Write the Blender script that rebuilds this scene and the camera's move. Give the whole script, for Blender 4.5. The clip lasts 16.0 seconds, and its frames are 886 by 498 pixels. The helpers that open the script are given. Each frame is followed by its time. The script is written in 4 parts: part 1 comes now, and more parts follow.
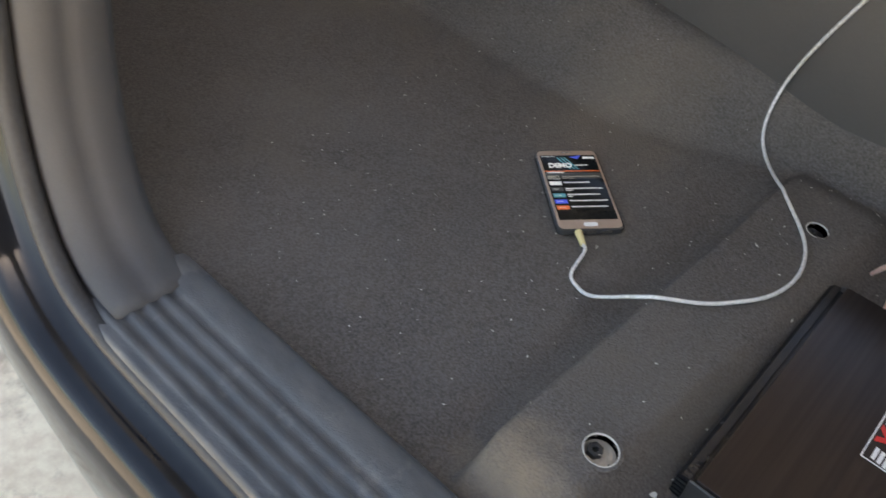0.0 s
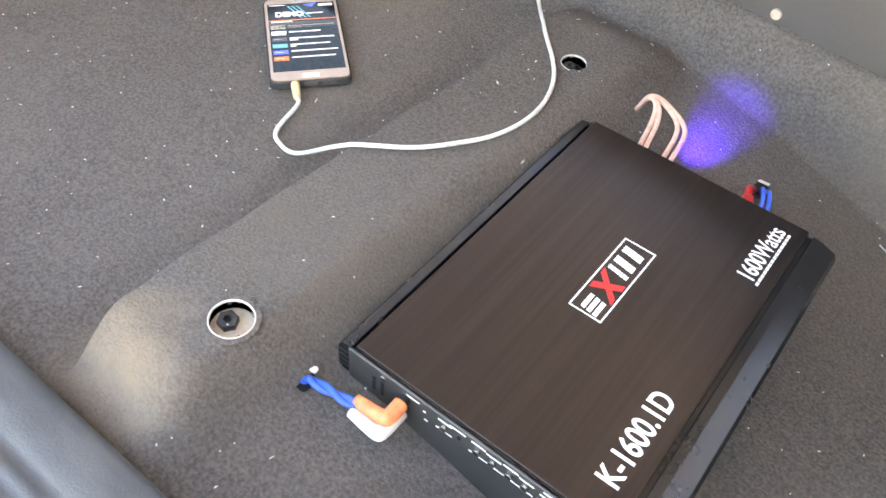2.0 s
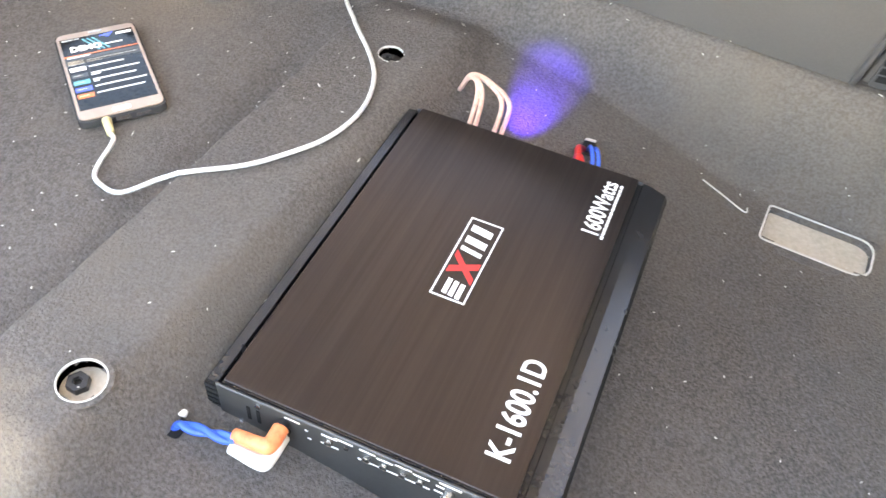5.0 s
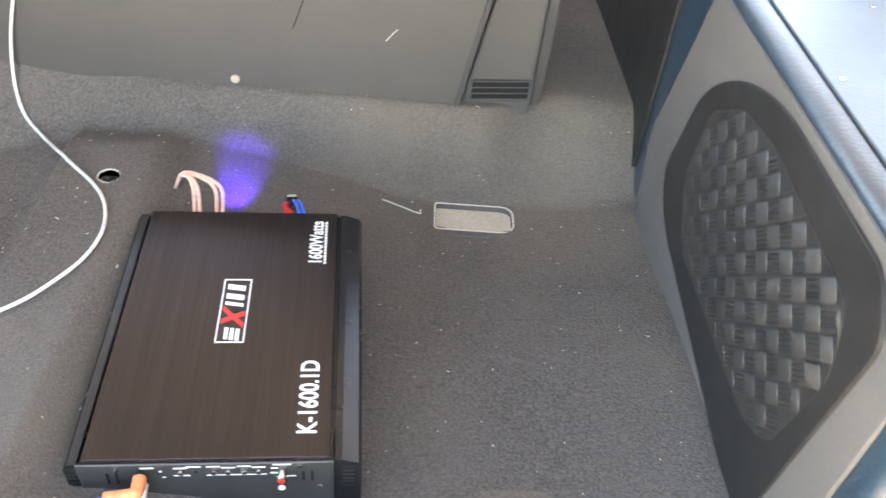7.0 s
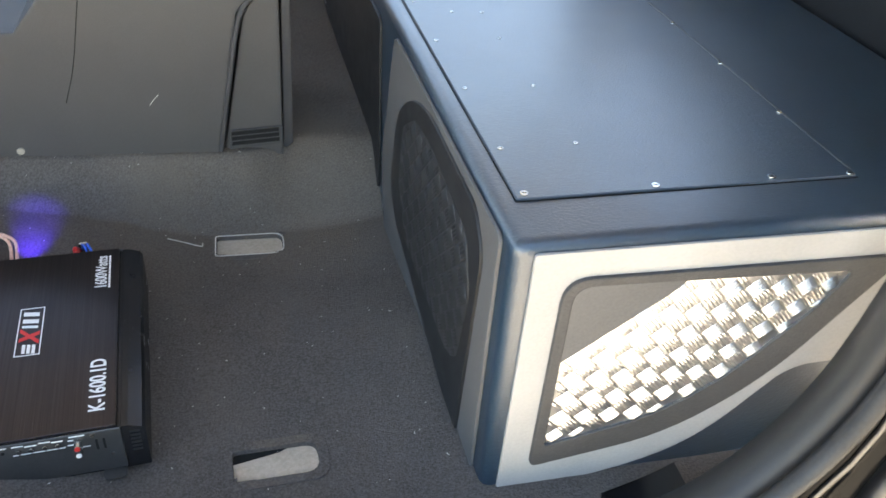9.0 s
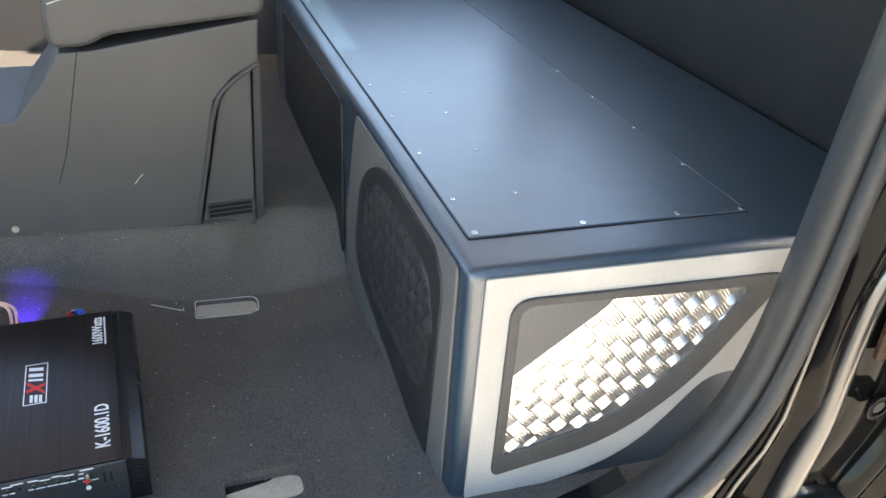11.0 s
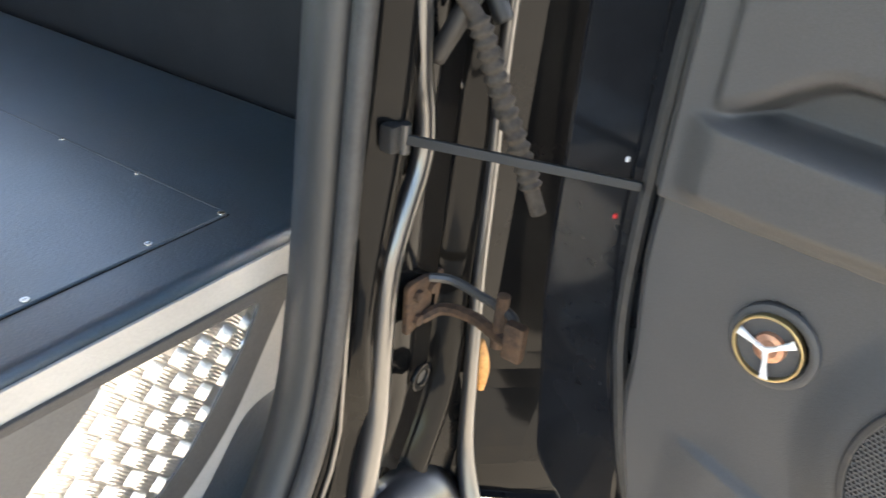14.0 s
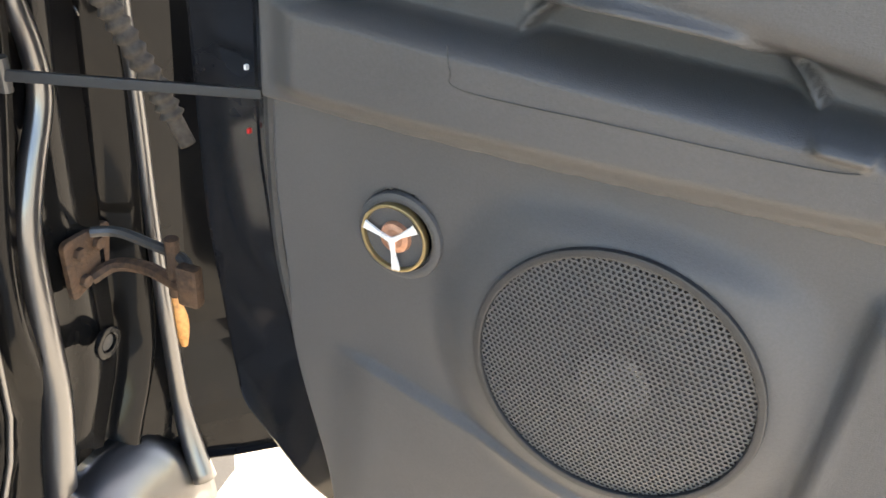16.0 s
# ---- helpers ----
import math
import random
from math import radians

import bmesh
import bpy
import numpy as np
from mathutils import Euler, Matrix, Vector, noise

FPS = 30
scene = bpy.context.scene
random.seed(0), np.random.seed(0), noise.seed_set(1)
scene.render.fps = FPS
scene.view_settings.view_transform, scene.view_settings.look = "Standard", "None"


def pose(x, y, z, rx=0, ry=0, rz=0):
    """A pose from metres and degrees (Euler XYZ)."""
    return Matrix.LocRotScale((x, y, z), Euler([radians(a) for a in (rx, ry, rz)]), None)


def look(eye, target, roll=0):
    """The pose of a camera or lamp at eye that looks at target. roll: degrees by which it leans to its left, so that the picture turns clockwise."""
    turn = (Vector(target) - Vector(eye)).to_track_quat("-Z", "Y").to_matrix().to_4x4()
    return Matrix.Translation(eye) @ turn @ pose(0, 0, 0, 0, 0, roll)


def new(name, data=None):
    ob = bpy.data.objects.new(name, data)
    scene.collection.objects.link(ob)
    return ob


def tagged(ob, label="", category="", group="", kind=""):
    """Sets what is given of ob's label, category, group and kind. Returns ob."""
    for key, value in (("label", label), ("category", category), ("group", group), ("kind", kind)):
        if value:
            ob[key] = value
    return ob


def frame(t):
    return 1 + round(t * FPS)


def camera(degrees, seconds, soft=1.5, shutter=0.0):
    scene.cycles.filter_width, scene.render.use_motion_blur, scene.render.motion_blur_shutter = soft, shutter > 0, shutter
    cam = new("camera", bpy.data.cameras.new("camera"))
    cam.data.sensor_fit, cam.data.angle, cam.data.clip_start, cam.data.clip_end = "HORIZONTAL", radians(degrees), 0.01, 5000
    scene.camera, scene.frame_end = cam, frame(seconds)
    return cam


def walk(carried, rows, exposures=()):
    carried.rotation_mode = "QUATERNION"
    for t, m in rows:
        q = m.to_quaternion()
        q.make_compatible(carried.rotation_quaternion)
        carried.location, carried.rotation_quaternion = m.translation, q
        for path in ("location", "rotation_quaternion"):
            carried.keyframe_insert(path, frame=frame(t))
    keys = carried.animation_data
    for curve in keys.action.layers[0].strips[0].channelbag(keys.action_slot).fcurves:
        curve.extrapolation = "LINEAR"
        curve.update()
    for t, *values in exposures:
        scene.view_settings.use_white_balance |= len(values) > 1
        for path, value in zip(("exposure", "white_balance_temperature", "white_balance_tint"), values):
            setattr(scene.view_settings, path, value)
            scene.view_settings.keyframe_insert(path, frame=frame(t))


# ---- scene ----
cam = camera(57.2, 16.0, 1.5, 0.3)
PATH = [
    (0, (0.229, -0.251, 0.762), (-0.753, 0.791, -0.635), 5.8),
    (0.5, (0.277, -0.189, 0.722), (-0.648, 0.897, -0.68), 4.9),
    (1, (0.323, -0.103, 0.677), (-0.562, 0.972, -0.758), 4.3),
    (1.5, (0.362, -0.044, 0.64), (-0.501, 1.002, -0.83), 4.4),
    (2, (0.397, -0.021, 0.616), (-0.442, 1.011, -0.878), 4.5),
    (2.5, (0.405, 0.005, 0.612), (-0.453, 1.021, -0.883), 2.8),
    (3, (0.41, 0.027, 0.607), (-0.431, 1.034, -0.903), 2.6),
    (3.5, (0.418, 0.034, 0.603), (-0.409, 1.04, -0.915), 2.4),
    (3.7, (0.42, 0.035, 0.601), (-0.399, 1.04, -0.921), 2.4),
    (5.8, (0.378, -0.077, 0.654), (0.051, 1.278, -0.78), 5.2),
    (6, (0.375, -0.096, 0.669), (0.096, 1.283, -0.753), 5.2),
    (6.5, (0.378, -0.147, 0.713), (0.297, 1.298, -0.667), 5.4),
    (7, (0.425, -0.19, 0.767), (0.494, 1.275, -0.593), 4.8),
    (7.5, (0.478, -0.228, 0.791), (0.656, 1.263, -0.53), 4.8),
    (8, (0.519, -0.28, 0.804), (0.776, 1.222, -0.491), 4.8),
    (8.5, (0.542, -0.359, 0.826), (0.861, 1.163, -0.431), 4.7),
    (9, (0.55, -0.451, 0.856), (0.953, 1.094, -0.347), 4.2),
    (9.2, (0.544, -0.488, 0.873), (0.985, 1.073, -0.296), 4.1),
    (11.3, (0.494, -0.606, 0.893), (1.076, 1.018, -0.118), 3.8),
    (11.5, (0.509, -0.578, 0.883), (1.181, 0.999, -0.147), 5.1),
    (12, (0.558, -0.518, 0.879), (1.31, 0.999, -0.187), 4.7),
    (12.5, (0.572, -0.488, 0.881), (1.408, 0.975, -0.197), 3.7),
    (13, (0.574, -0.451, 0.877), (1.682, 0.824, -0.194), 4.9),
    (13.5, (0.602, -0.431, 0.876), (1.924, 0.645, -0.17), 5.5),
    (14, (0.644, -0.438, 0.87), (2.09, 0.478, -0.166), 5.7),
    (14.5, (0.683, -0.468, 0.865), (2.234, 0.275, -0.156), 6.0),
    (15, (0.701, -0.496, 0.86), (2.306, 0.111, -0.167), 6.1),
    (15.5, (0.712, -0.525, 0.838), (2.338, -0.043, -0.223), 6.8),
    (16, (0.716, -0.553, 0.828), (2.344, -0.094, -0.24), 5.8),
]
EXPOSURES = [(0.0, 2.62, 8350, 14), (0.6, 3.75, 8650, 15), (1.6, 4.25, 8850, 16), (3.7, 4.3, 8850, 16), (5.8, 4.65, 8850, 16), (6.5, 4.55, 8850, 16), (7.0, 4.25, 8750, 15), (7.5, 3.75, 8250, 14), (8.5, 3.15, 7650, 12), (11.3, 2.95, 7250, 11), (12.5, 2.85, 7050, 11),
             (13.6, 2.85, 7250, 12), (14.6, 2.85, 7150, 13), (15.3, 3.0, 7300, 14), (16.0, 2.95, 7400, 14)]
walk(cam, [(t, look(eye, target, roll)) for t, eye, target, roll in PATH], EXPOSURES)

# ---- light ----
world = bpy.data.worlds.new("sky")
scene.world = world
world.use_nodes = True
_wn = world.node_tree.nodes
_sky = _wn.new("ShaderNodeTexSky")
_sky.sky_type = "NISHITA"
_sky.sun_disc = False
SUN_WAY = Vector((0.86, -0.12, 0.50)).normalized()
_sky.sun_elevation = math.asin(SUN_WAY.z)
_sky.sun_rotation = math.atan2(SUN_WAY.x, SUN_WAY.y)
_wn["Background"].inputs[1].default_value = 0.15
world.node_tree.links.new(_sky.outputs[0], _wn["Background"].inputs[0])
sun = new("sun", bpy.data.lights.new("sun", "SUN"))
sun.data.energy, sun.data.angle, sun.data.color = 4.0, radians(0.5), (1.0, 0.95, 0.87)
sun.matrix_world = look(SUN_WAY * 10, (0, 0, 0))


# ---- materials ----
def _mix(nt, fac, a, b):
    n = nt.nodes.new("ShaderNodeMix")
    n.data_type = "RGBA"
    for sock, v in ((n.inputs[0], fac), (n.inputs[6], a), (n.inputs[7], b)):
        if hasattr(v, "is_output"):
            nt.links.new(v, sock)
        elif isinstance(v, tuple):
            sock.default_value = (*v, 1) if len(v) == 3 else v
        else:
            sock.default_value = v
    return n.outputs[2]


def _noise(nt, scale, detail=4, stretch=(1, 1, 1), rough=0.55):
    tc = nt.nodes.new("ShaderNodeTexCoord")
    mp = nt.nodes.new("ShaderNodeMapping")
    mp.inputs["Scale"].default_value = stretch
    n = nt.nodes.new("ShaderNodeTexNoise")
    n.inputs["Scale"].default_value, n.inputs["Detail"].default_value, n.inputs["Roughness"].default_value = scale, detail, rough
    nt.links.new(tc.outputs["Object"], mp.inputs[0])
    nt.links.new(mp.outputs[0], n.inputs["Vector"])
    return n.outputs["Fac"]


def _ramp(nt, fac, lo, hi):
    n = nt.nodes.new("ShaderNodeMapRange")
    n.inputs["From Min"].default_value, n.inputs["From Max"].default_value = lo, hi
    nt.links.new(fac, n.inputs["Value"])
    return n.outputs["Result"]


def material(name, dark, light, scale=8, rough=(0.5, 0.7), metal=0.0, bump=0.0, bump_scale=300, fine=200, fine_amount=0.35,
             stretch=(1, 1, 1), coat=0.0, stain=None, stain_scale=3.0, spec=0.5, bump_stretch=(1, 1, 1), coat_rough=0.06):
    """Two scales of colour, roughness variation, relief, and an optional stain colour in patches."""
    m = bpy.data.materials.new(name)
    m.use_nodes = True
    nt = m.node_tree
    p = nt.nodes["Principled BSDF"]
    big = _ramp(nt, _noise(nt, scale, 5, stretch), 0.3, 0.7)
    col = _mix(nt, big, dark, light)
    small = _ramp(nt, _noise(nt, fine, 3, stretch), 0.35, 0.65)
    mul = nt.nodes.new("ShaderNodeMath")
    mul.operation = "MULTIPLY"
    mul.inputs[1].default_value = fine_amount
    nt.links.new(small, mul.inputs[0])
    col = _mix(nt, mul.outputs[0], col, tuple(min(1, c * 1.7 + 0.01) for c in light))
    if stain:
        col = _mix(nt, _ramp(nt, _noise(nt, stain_scale, 6, (1, 1, 1), 0.65), 0.55, 0.75), col, stain)
    nt.links.new(col, p.inputs["Base Color"])
    mr = nt.nodes.new("ShaderNodeMapRange")
    mr.inputs["To Min"].default_value, mr.inputs["To Max"].default_value = rough
    nt.links.new(_noise(nt, scale * 2.3, 5, stretch), mr.inputs["Value"])
    nt.links.new(mr.outputs[0], p.inputs["Roughness"])
    p.inputs["Metallic"].default_value = metal
    p.inputs["Specular IOR Level"].default_value = spec
    p.inputs["Coat Weight"].default_value = coat
    p.inputs["Coat Roughness"].default_value = coat_rough
    if bump:
        b = nt.nodes.new("ShaderNodeBump")
        b.inputs["Strength"].default_value, b.inputs["Distance"].default_value = bump, 0.002
        nt.links.new(_noise(nt, bump_scale, 3, bump_stretch), b.inputs["Height"])
        nt.links.new(b.outputs[0], p.inputs["Normal"])
    return m


def plain(name, colour, rough=0.5, metal=0.0, emit=0.0, coat=0.0):
    m = material(name, tuple(c * 0.88 for c in colour), colour, 30, (rough * 0.85, min(1, rough * 1.15)), metal, fine_amount=0.08, coat=coat)
    if emit:
        p = m.node_tree.nodes["Principled BSDF"]
        p.inputs["Emission Color"].default_value = (*colour, 1)
        p.inputs["Emission Strength"].default_value = emit
    return m


CARPET = material("carpet", (0.069, 0.062, 0.057), (0.102, 0.092, 0.084), 5, (0.9, 1.0), bump=1.0, bump_scale=420, fine=330, fine_amount=0.55,
                  stain=(0.13, 0.115, 0.098), stain_scale=3.2, spec=0.12)


def dust(m, spots, colour):
    """Trodden-in dust: soft patches of uneven outline at the places given (x, y, radius)."""
    nt = m.node_tree
    p = nt.nodes["Principled BSDF"]
    col = p.inputs["Base Color"].links[0].from_socket
    tc = nt.nodes.new("ShaderNodeTexCoord")
    wob = _noise(nt, 22, 5, (1, 1, 1), 0.7)
    for x, y, r, most in spots:
        d = nt.nodes.new("ShaderNodeVectorMath")
        d.operation = "DISTANCE"
        flat = nt.nodes.new("ShaderNodeVectorMath")
        flat.operation = "MULTIPLY"
        flat.inputs[1].default_value = (1, 1, 0)
        nt.links.new(tc.outputs["Object"], flat.inputs[0])
        nt.links.new(flat.outputs[0], d.inputs[0])
        d.inputs[1].default_value = (x, y, 0)
        add = nt.nodes.new("ShaderNodeMath")
        add.operation = "MULTIPLY_ADD"
        add.inputs[1].default_value = 0.12
        nt.links.new(wob, add.inputs[0])
        nt.links.new(d.outputs["Value"], add.inputs[2])
        f = _ramp(nt, add.outputs[0], r + 0.06, 0.05)
        k = nt.nodes.new("ShaderNodeMath")
        k.operation = "MULTIPLY"
        k.inputs[1].default_value = most
        nt.links.new(f, k.inputs[0])
        col = _mix(nt, k.outputs[0], col, colour)
    nt.links.new(col, p.inputs["Base Color"])


dust(CARPET, ((0.015, 0.075, 0.075, 0.8), (0.045, 0.085, 0.06, 0.6), (0.62, 0.74, 0.20, 0.45), (0.40, 0.75, 0.16, 0.3), (-0.28, 0.62, 0.14, 0.5)), (0.22, 0.175, 0.13))


def ribbed(m):
    """Needle-felt ribs: fine wavering rows under the pile's relief."""
    nt = m.node_tree
    p = nt.nodes["Principled BSDF"]
    tc = nt.nodes.new("ShaderNodeTexCoord")
    w = nt.nodes.new("ShaderNodeTexWave")
    w.bands_direction = "DIAGONAL"
    for key, v in (("Scale", 62.0), ("Distortion", 6.0), ("Detail", 2.0), ("Detail Scale", 2.5)):
        w.inputs[key].default_value = v
    nt.links.new(tc.outputs["Object"], w.inputs["Vector"])
    b = nt.nodes.new("ShaderNodeBump")
    b.inputs["Strength"].default_value, b.inputs["Distance"].default_value = 0.09, 0.002
    nt.links.new(w.outputs["Fac"], b.inputs["Height"])
    nt.links.new(p.inputs["Normal"].links[0].from_socket, b.inputs["Normal"])
    nt.links.new(b.outputs[0], p.inputs["Normal"])


ribbed(CARPET)
CARPET_DUSTY = material("dusty_carpet", (0.055, 0.048, 0.040), (0.12, 0.10, 0.078), 14, (0.9, 1.0), bump=1.0, bump_scale=420, fine=330, fine_amount=0.5, spec=0.15)
PLASTIC = material("grey_plastic", (0.043, 0.042, 0.043), (0.055, 0.053, 0.053), 5, (0.50, 0.66), bump=0.25, bump_scale=900, fine=500, fine_amount=0.12)
TRIM = material("dark_trim_plastic", (0.017, 0.018, 0.019), (0.026, 0.026, 0.027), 5, (0.38, 0.52), bump=0.25, bump_scale=900, fine=500, fine_amount=0.12)
PLASTIC_WARM = material("console_plastic", (0.058, 0.055, 0.054), (0.072, 0.068, 0.065), 4, (0.4, 0.55), bump=0.2, bump_scale=1000, fine=500, fine_amount=0.1)
PLASTIC_DUSTY = material("scuffed_sill_plastic", (0.035, 0.038, 0.042), (0.075, 0.076, 0.078), 9, (0.38, 0.62), bump=0.3, bump_scale=500, fine=60,
                         fine_amount=0.3, stretch=(0.35, 1, 1), stain=(0.17, 0.16, 0.15), stain_scale=14)
PLASTIC_BLACK = material("black_plastic", (0.012, 0.012, 0.013), (0.02, 0.02, 0.021), 12, (0.4, 0.6), bump=0.2, bump_scale=800, fine=300, fine_amount=0.1)
RUBBER = material("weatherstrip_rubber", (0.02, 0.02, 0.021), (0.035, 0.035, 0.036), 20, (0.45, 0.65), bump=0.2, bump_scale=600, fine=200, fine_amount=0.2)
VINYL = material("navy_black_vinyl", (0.005, 0.020, 0.037), (0.009, 0.034, 0.060), 6, (0.32, 0.48), bump=0.55, bump_scale=330, fine=120, fine_amount=0.15, coat=1.0, spec=1.0, coat_rough=0.30)
DASH = material("dark_dash_lining", (0.006, 0.007, 0.009), (0.010, 0.011, 0.013), 6, (0.6, 0.8), bump=0.3, bump_scale=400, fine=200, fine_amount=0.1, spec=0.3)
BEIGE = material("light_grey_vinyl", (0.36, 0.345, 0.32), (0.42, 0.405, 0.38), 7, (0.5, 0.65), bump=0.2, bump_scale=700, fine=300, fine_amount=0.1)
GREY_RING = material("dark_grey_vinyl", (0.045, 0.044, 0.044), (0.06, 0.058, 0.057), 10, (0.5, 0.65), bump=0.4, bump_scale=500, fine=300, fine_amount=0.2)
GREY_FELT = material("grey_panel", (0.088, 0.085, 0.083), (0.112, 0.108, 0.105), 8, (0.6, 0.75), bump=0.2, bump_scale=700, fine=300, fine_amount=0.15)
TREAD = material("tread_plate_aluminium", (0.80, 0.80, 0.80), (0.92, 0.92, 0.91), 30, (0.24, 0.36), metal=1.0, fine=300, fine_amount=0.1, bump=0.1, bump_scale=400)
# Darker and rougher than TREAD, for the grille towards the rear.
TREAD_DARK = material("dark_tread_plate", (0.13, 0.13, 0.133), (0.19, 0.19, 0.19), 30, (0.40, 0.55), metal=1.0, fine=300, fine_amount=0.1)
AMP_TOP = material("brushed_black_aluminium", (0.037, 0.031, 0.031), (0.053, 0.044, 0.044), 20, (0.27, 0.34), metal=0.85, bump=0.18, bump_scale=160,
                   fine=300, fine_amount=0.15, stretch=(1, 0.02, 1), bump_stretch=(3, 0.03, 1))
AMP_RAIL = material("anodised_black_aluminium", (0.022, 0.022, 0.024), (0.034, 0.034, 0.037), 20, (0.22, 0.3), metal=0.6, fine=300, fine_amount=0.1)
AMP_END = material("satin_black_steel", (0.05, 0.049, 0.048), (0.065, 0.064, 0.063), 18, (0.32, 0.42), metal=0.4, fine=300, fine_amount=0.1)
_nt = AMP_TOP.node_tree
_tan = _nt.nodes.new("ShaderNodeCombineXYZ")
_tan.inputs[0].default_value, _tan.inputs[1].default_value = 0.9965, 0.083      # across the brushing, which runs along the amplifier
_nt.links.new(_tan.outputs[0], _nt.nodes["Principled BSDF"].inputs["Tangent"])
_nt.nodes["Principled BSDF"].inputs["Anisotropic"].default_value = 0.75
BLACK_HOLE = plain("black_inside", (0.004, 0.004, 0.004), 0.9)
WHITE_INK = plain("white_print", (0.82, 0.82, 0.81), 0.5)
RED_INK = plain("red_print", (0.62, 0.03, 0.03), 0.5)
STEEL = plain("bright_steel", (0.62, 0.61, 0.59), 0.25, 1.0)
BRASS = plain("brass_ring", (0.50, 0.39, 0.21), 0.32, 1.0)
CHROME = plain("chrome", (0.85, 0.85, 0.85), 0.28, 0.35)
COPPER = material("copper_dome", (0.45, 0.22, 0.14), (0.62, 0.33, 0.22), 60, (0.3, 0.4), metal=0.8)
PAINT = material("black_gloss_paint", (0.006, 0.007, 0.009), (0.012, 0.013, 0.016), 6, (0.06, 0.13), fine=40, fine_amount=0.08, spec=0.3)
# The black paint again, darkened and with its reflections held down.
PAINT_DULL = material("dimmed_black_paint", (0.003, 0.003, 0.0035), (0.006, 0.006, 0.006), 7, (0.05, 0.14), fine=60, fine_amount=0.05, spec=0.13, stain=(0.010, 0.008, 0.006), stain_scale=9)
# The black paint with reflections raised, to give the flanges bright streaks.
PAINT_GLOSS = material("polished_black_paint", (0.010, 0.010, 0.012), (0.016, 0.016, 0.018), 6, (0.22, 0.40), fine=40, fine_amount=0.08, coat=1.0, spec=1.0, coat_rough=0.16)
RUST = material("rusty_steel", (0.016, 0.010, 0.007), (0.070, 0.036, 0.018), 45, (0.7, 0.9), metal=0.2, bump=0.8, bump_scale=200, fine=150, fine_amount=0.4, stain=(0.03, 0.022, 0.018), stain_scale=30)
DIRTY_RUBBER = material("dusty_boot_rubber", (0.014, 0.011, 0.009), (0.045, 0.036, 0.028), 40, (0.7, 0.9), bump=0.4, bump_scale=200)
GROUND = material("pale_concrete", (0.55, 0.46, 0.35), (0.69, 0.59, 0.46), 5, (0.8, 0.95), bump=0.3, bump_scale=60, fine=40, fine_amount=0.25, stain=(0.26, 0.21, 0.16), stain_scale=9)
GOLD = plain("rose_gold_bezel", (0.42, 0.31, 0.24), 0.35, 0.5)
CASE = plain("clear_grey_case", (0.05, 0.05, 0.05), 0.25)
GLASS_BLACK = material("phone_screen_glass", (0.005, 0.006, 0.006), (0.007, 0.008, 0.008), 30, (0.05, 0.09), spec=0.12)
SCREEN_WHITE = plain("screen_white", (0.75, 0.78, 0.77), 0.3, 0, 0.045)
SCREEN_ORANGE = plain("screen_orange", (0.75, 0.16, 0.04), 0.3, 0, 0.045)
SCREEN_BLUE = plain("screen_blue", (0.05, 0.10, 0.75), 0.3, 0, 0.045)
SCREEN_TEAL = plain("screen_teal", (0.06, 0.30, 0.36), 0.3, 0, 0.045)
SCREEN_GREY = plain("screen_grey", (0.04, 0.045, 0.045), 0.3, 0, 0.02)
SILVER_SLEEVE = material("silver_braid", (0.45, 0.44, 0.42), (0.85, 0.84, 0.80), 260, (0.3, 0.45), metal=0.2, fine=500, fine_amount=0.3)
PALE_YELLOW = plain("pale_yellow_plug", (0.72, 0.60, 0.30), 0.45)
RUST_STAIN = material("orange_rust_stain", (0.30, 0.12, 0.03), (0.50, 0.24, 0.07), 60, (0.6, 0.8), stain=(0.12, 0.05, 0.02), stain_scale=40)
ORANGE_WIRE = material("orange_plug", (0.70, 0.16, 0.06), (0.85, 0.25, 0.10), 40, (0.35, 0.5))
WHITE_PLUG = plain("white_plug", (0.85, 0.80, 0.74), 0.4)
BLUE_WIRE = plain("blue_wire", (0.02, 0.12, 0.62), 0.35)
RED_WIRE = plain("red_wire", (0.62, 0.03, 0.025), 0.35)
COPPER_WIRE = material("clear_copper_wire", (0.50, 0.27, 0.20), (0.68, 0.42, 0.34), 80, (0.25, 0.4))
SLOT_METAL = material("grey_primed_steel", (0.38, 0.33, 0.26), (0.47, 0.41, 0.33), 25, (0.5, 0.7), fine_amount=0.2)
LINT = plain("lint", (0.6, 0.57, 0.52), 0.9)
HEADLINER = material("headliner_cloth", (0.30, 0.29, 0.27), (0.36, 0.35, 0.33), 5, (0.9, 1.0), bump=0.2)


# ---- mesh helpers ----
def link_mesh(name, bm, mat, parent=None, label="", smooth=False):
    me = bpy.data.meshes.new(name)
    bm.normal_update()
    bm.to_mesh(me)
    bm.free()
    me.materials.append(mat)
    if smooth:
        me.polygons.foreach_set("use_smooth", [True] * len(me.polygons))
    ob = new(name, me)
    if parent:
        ob.parent = parent
    if label:
        ob["label"] = label
    return ob


def part(name, bm, mat, parent, label="", smooth=False):
    return link_mesh(name, bm, mat, parent, label, smooth)


def thing(name, at, label, category, group="", kind=""):
    ob = new(name)
    ob.empty_display_size = 0.05
    ob.matrix_world = at if isinstance(at, Matrix) else Matrix.Translation(at)
    return tagged(ob, label, category, group, kind)


def bevelled(bm, width, segments=2):
    if width:
        edges = [e for e in bm.edges if len(e.link_faces) == 2 and e.calc_face_angle(0) > 0.5]
        bmesh.ops.bevel(bm, geom=edges, offset=width, segments=segments, affect="EDGES", profile=0.6)
    return bm


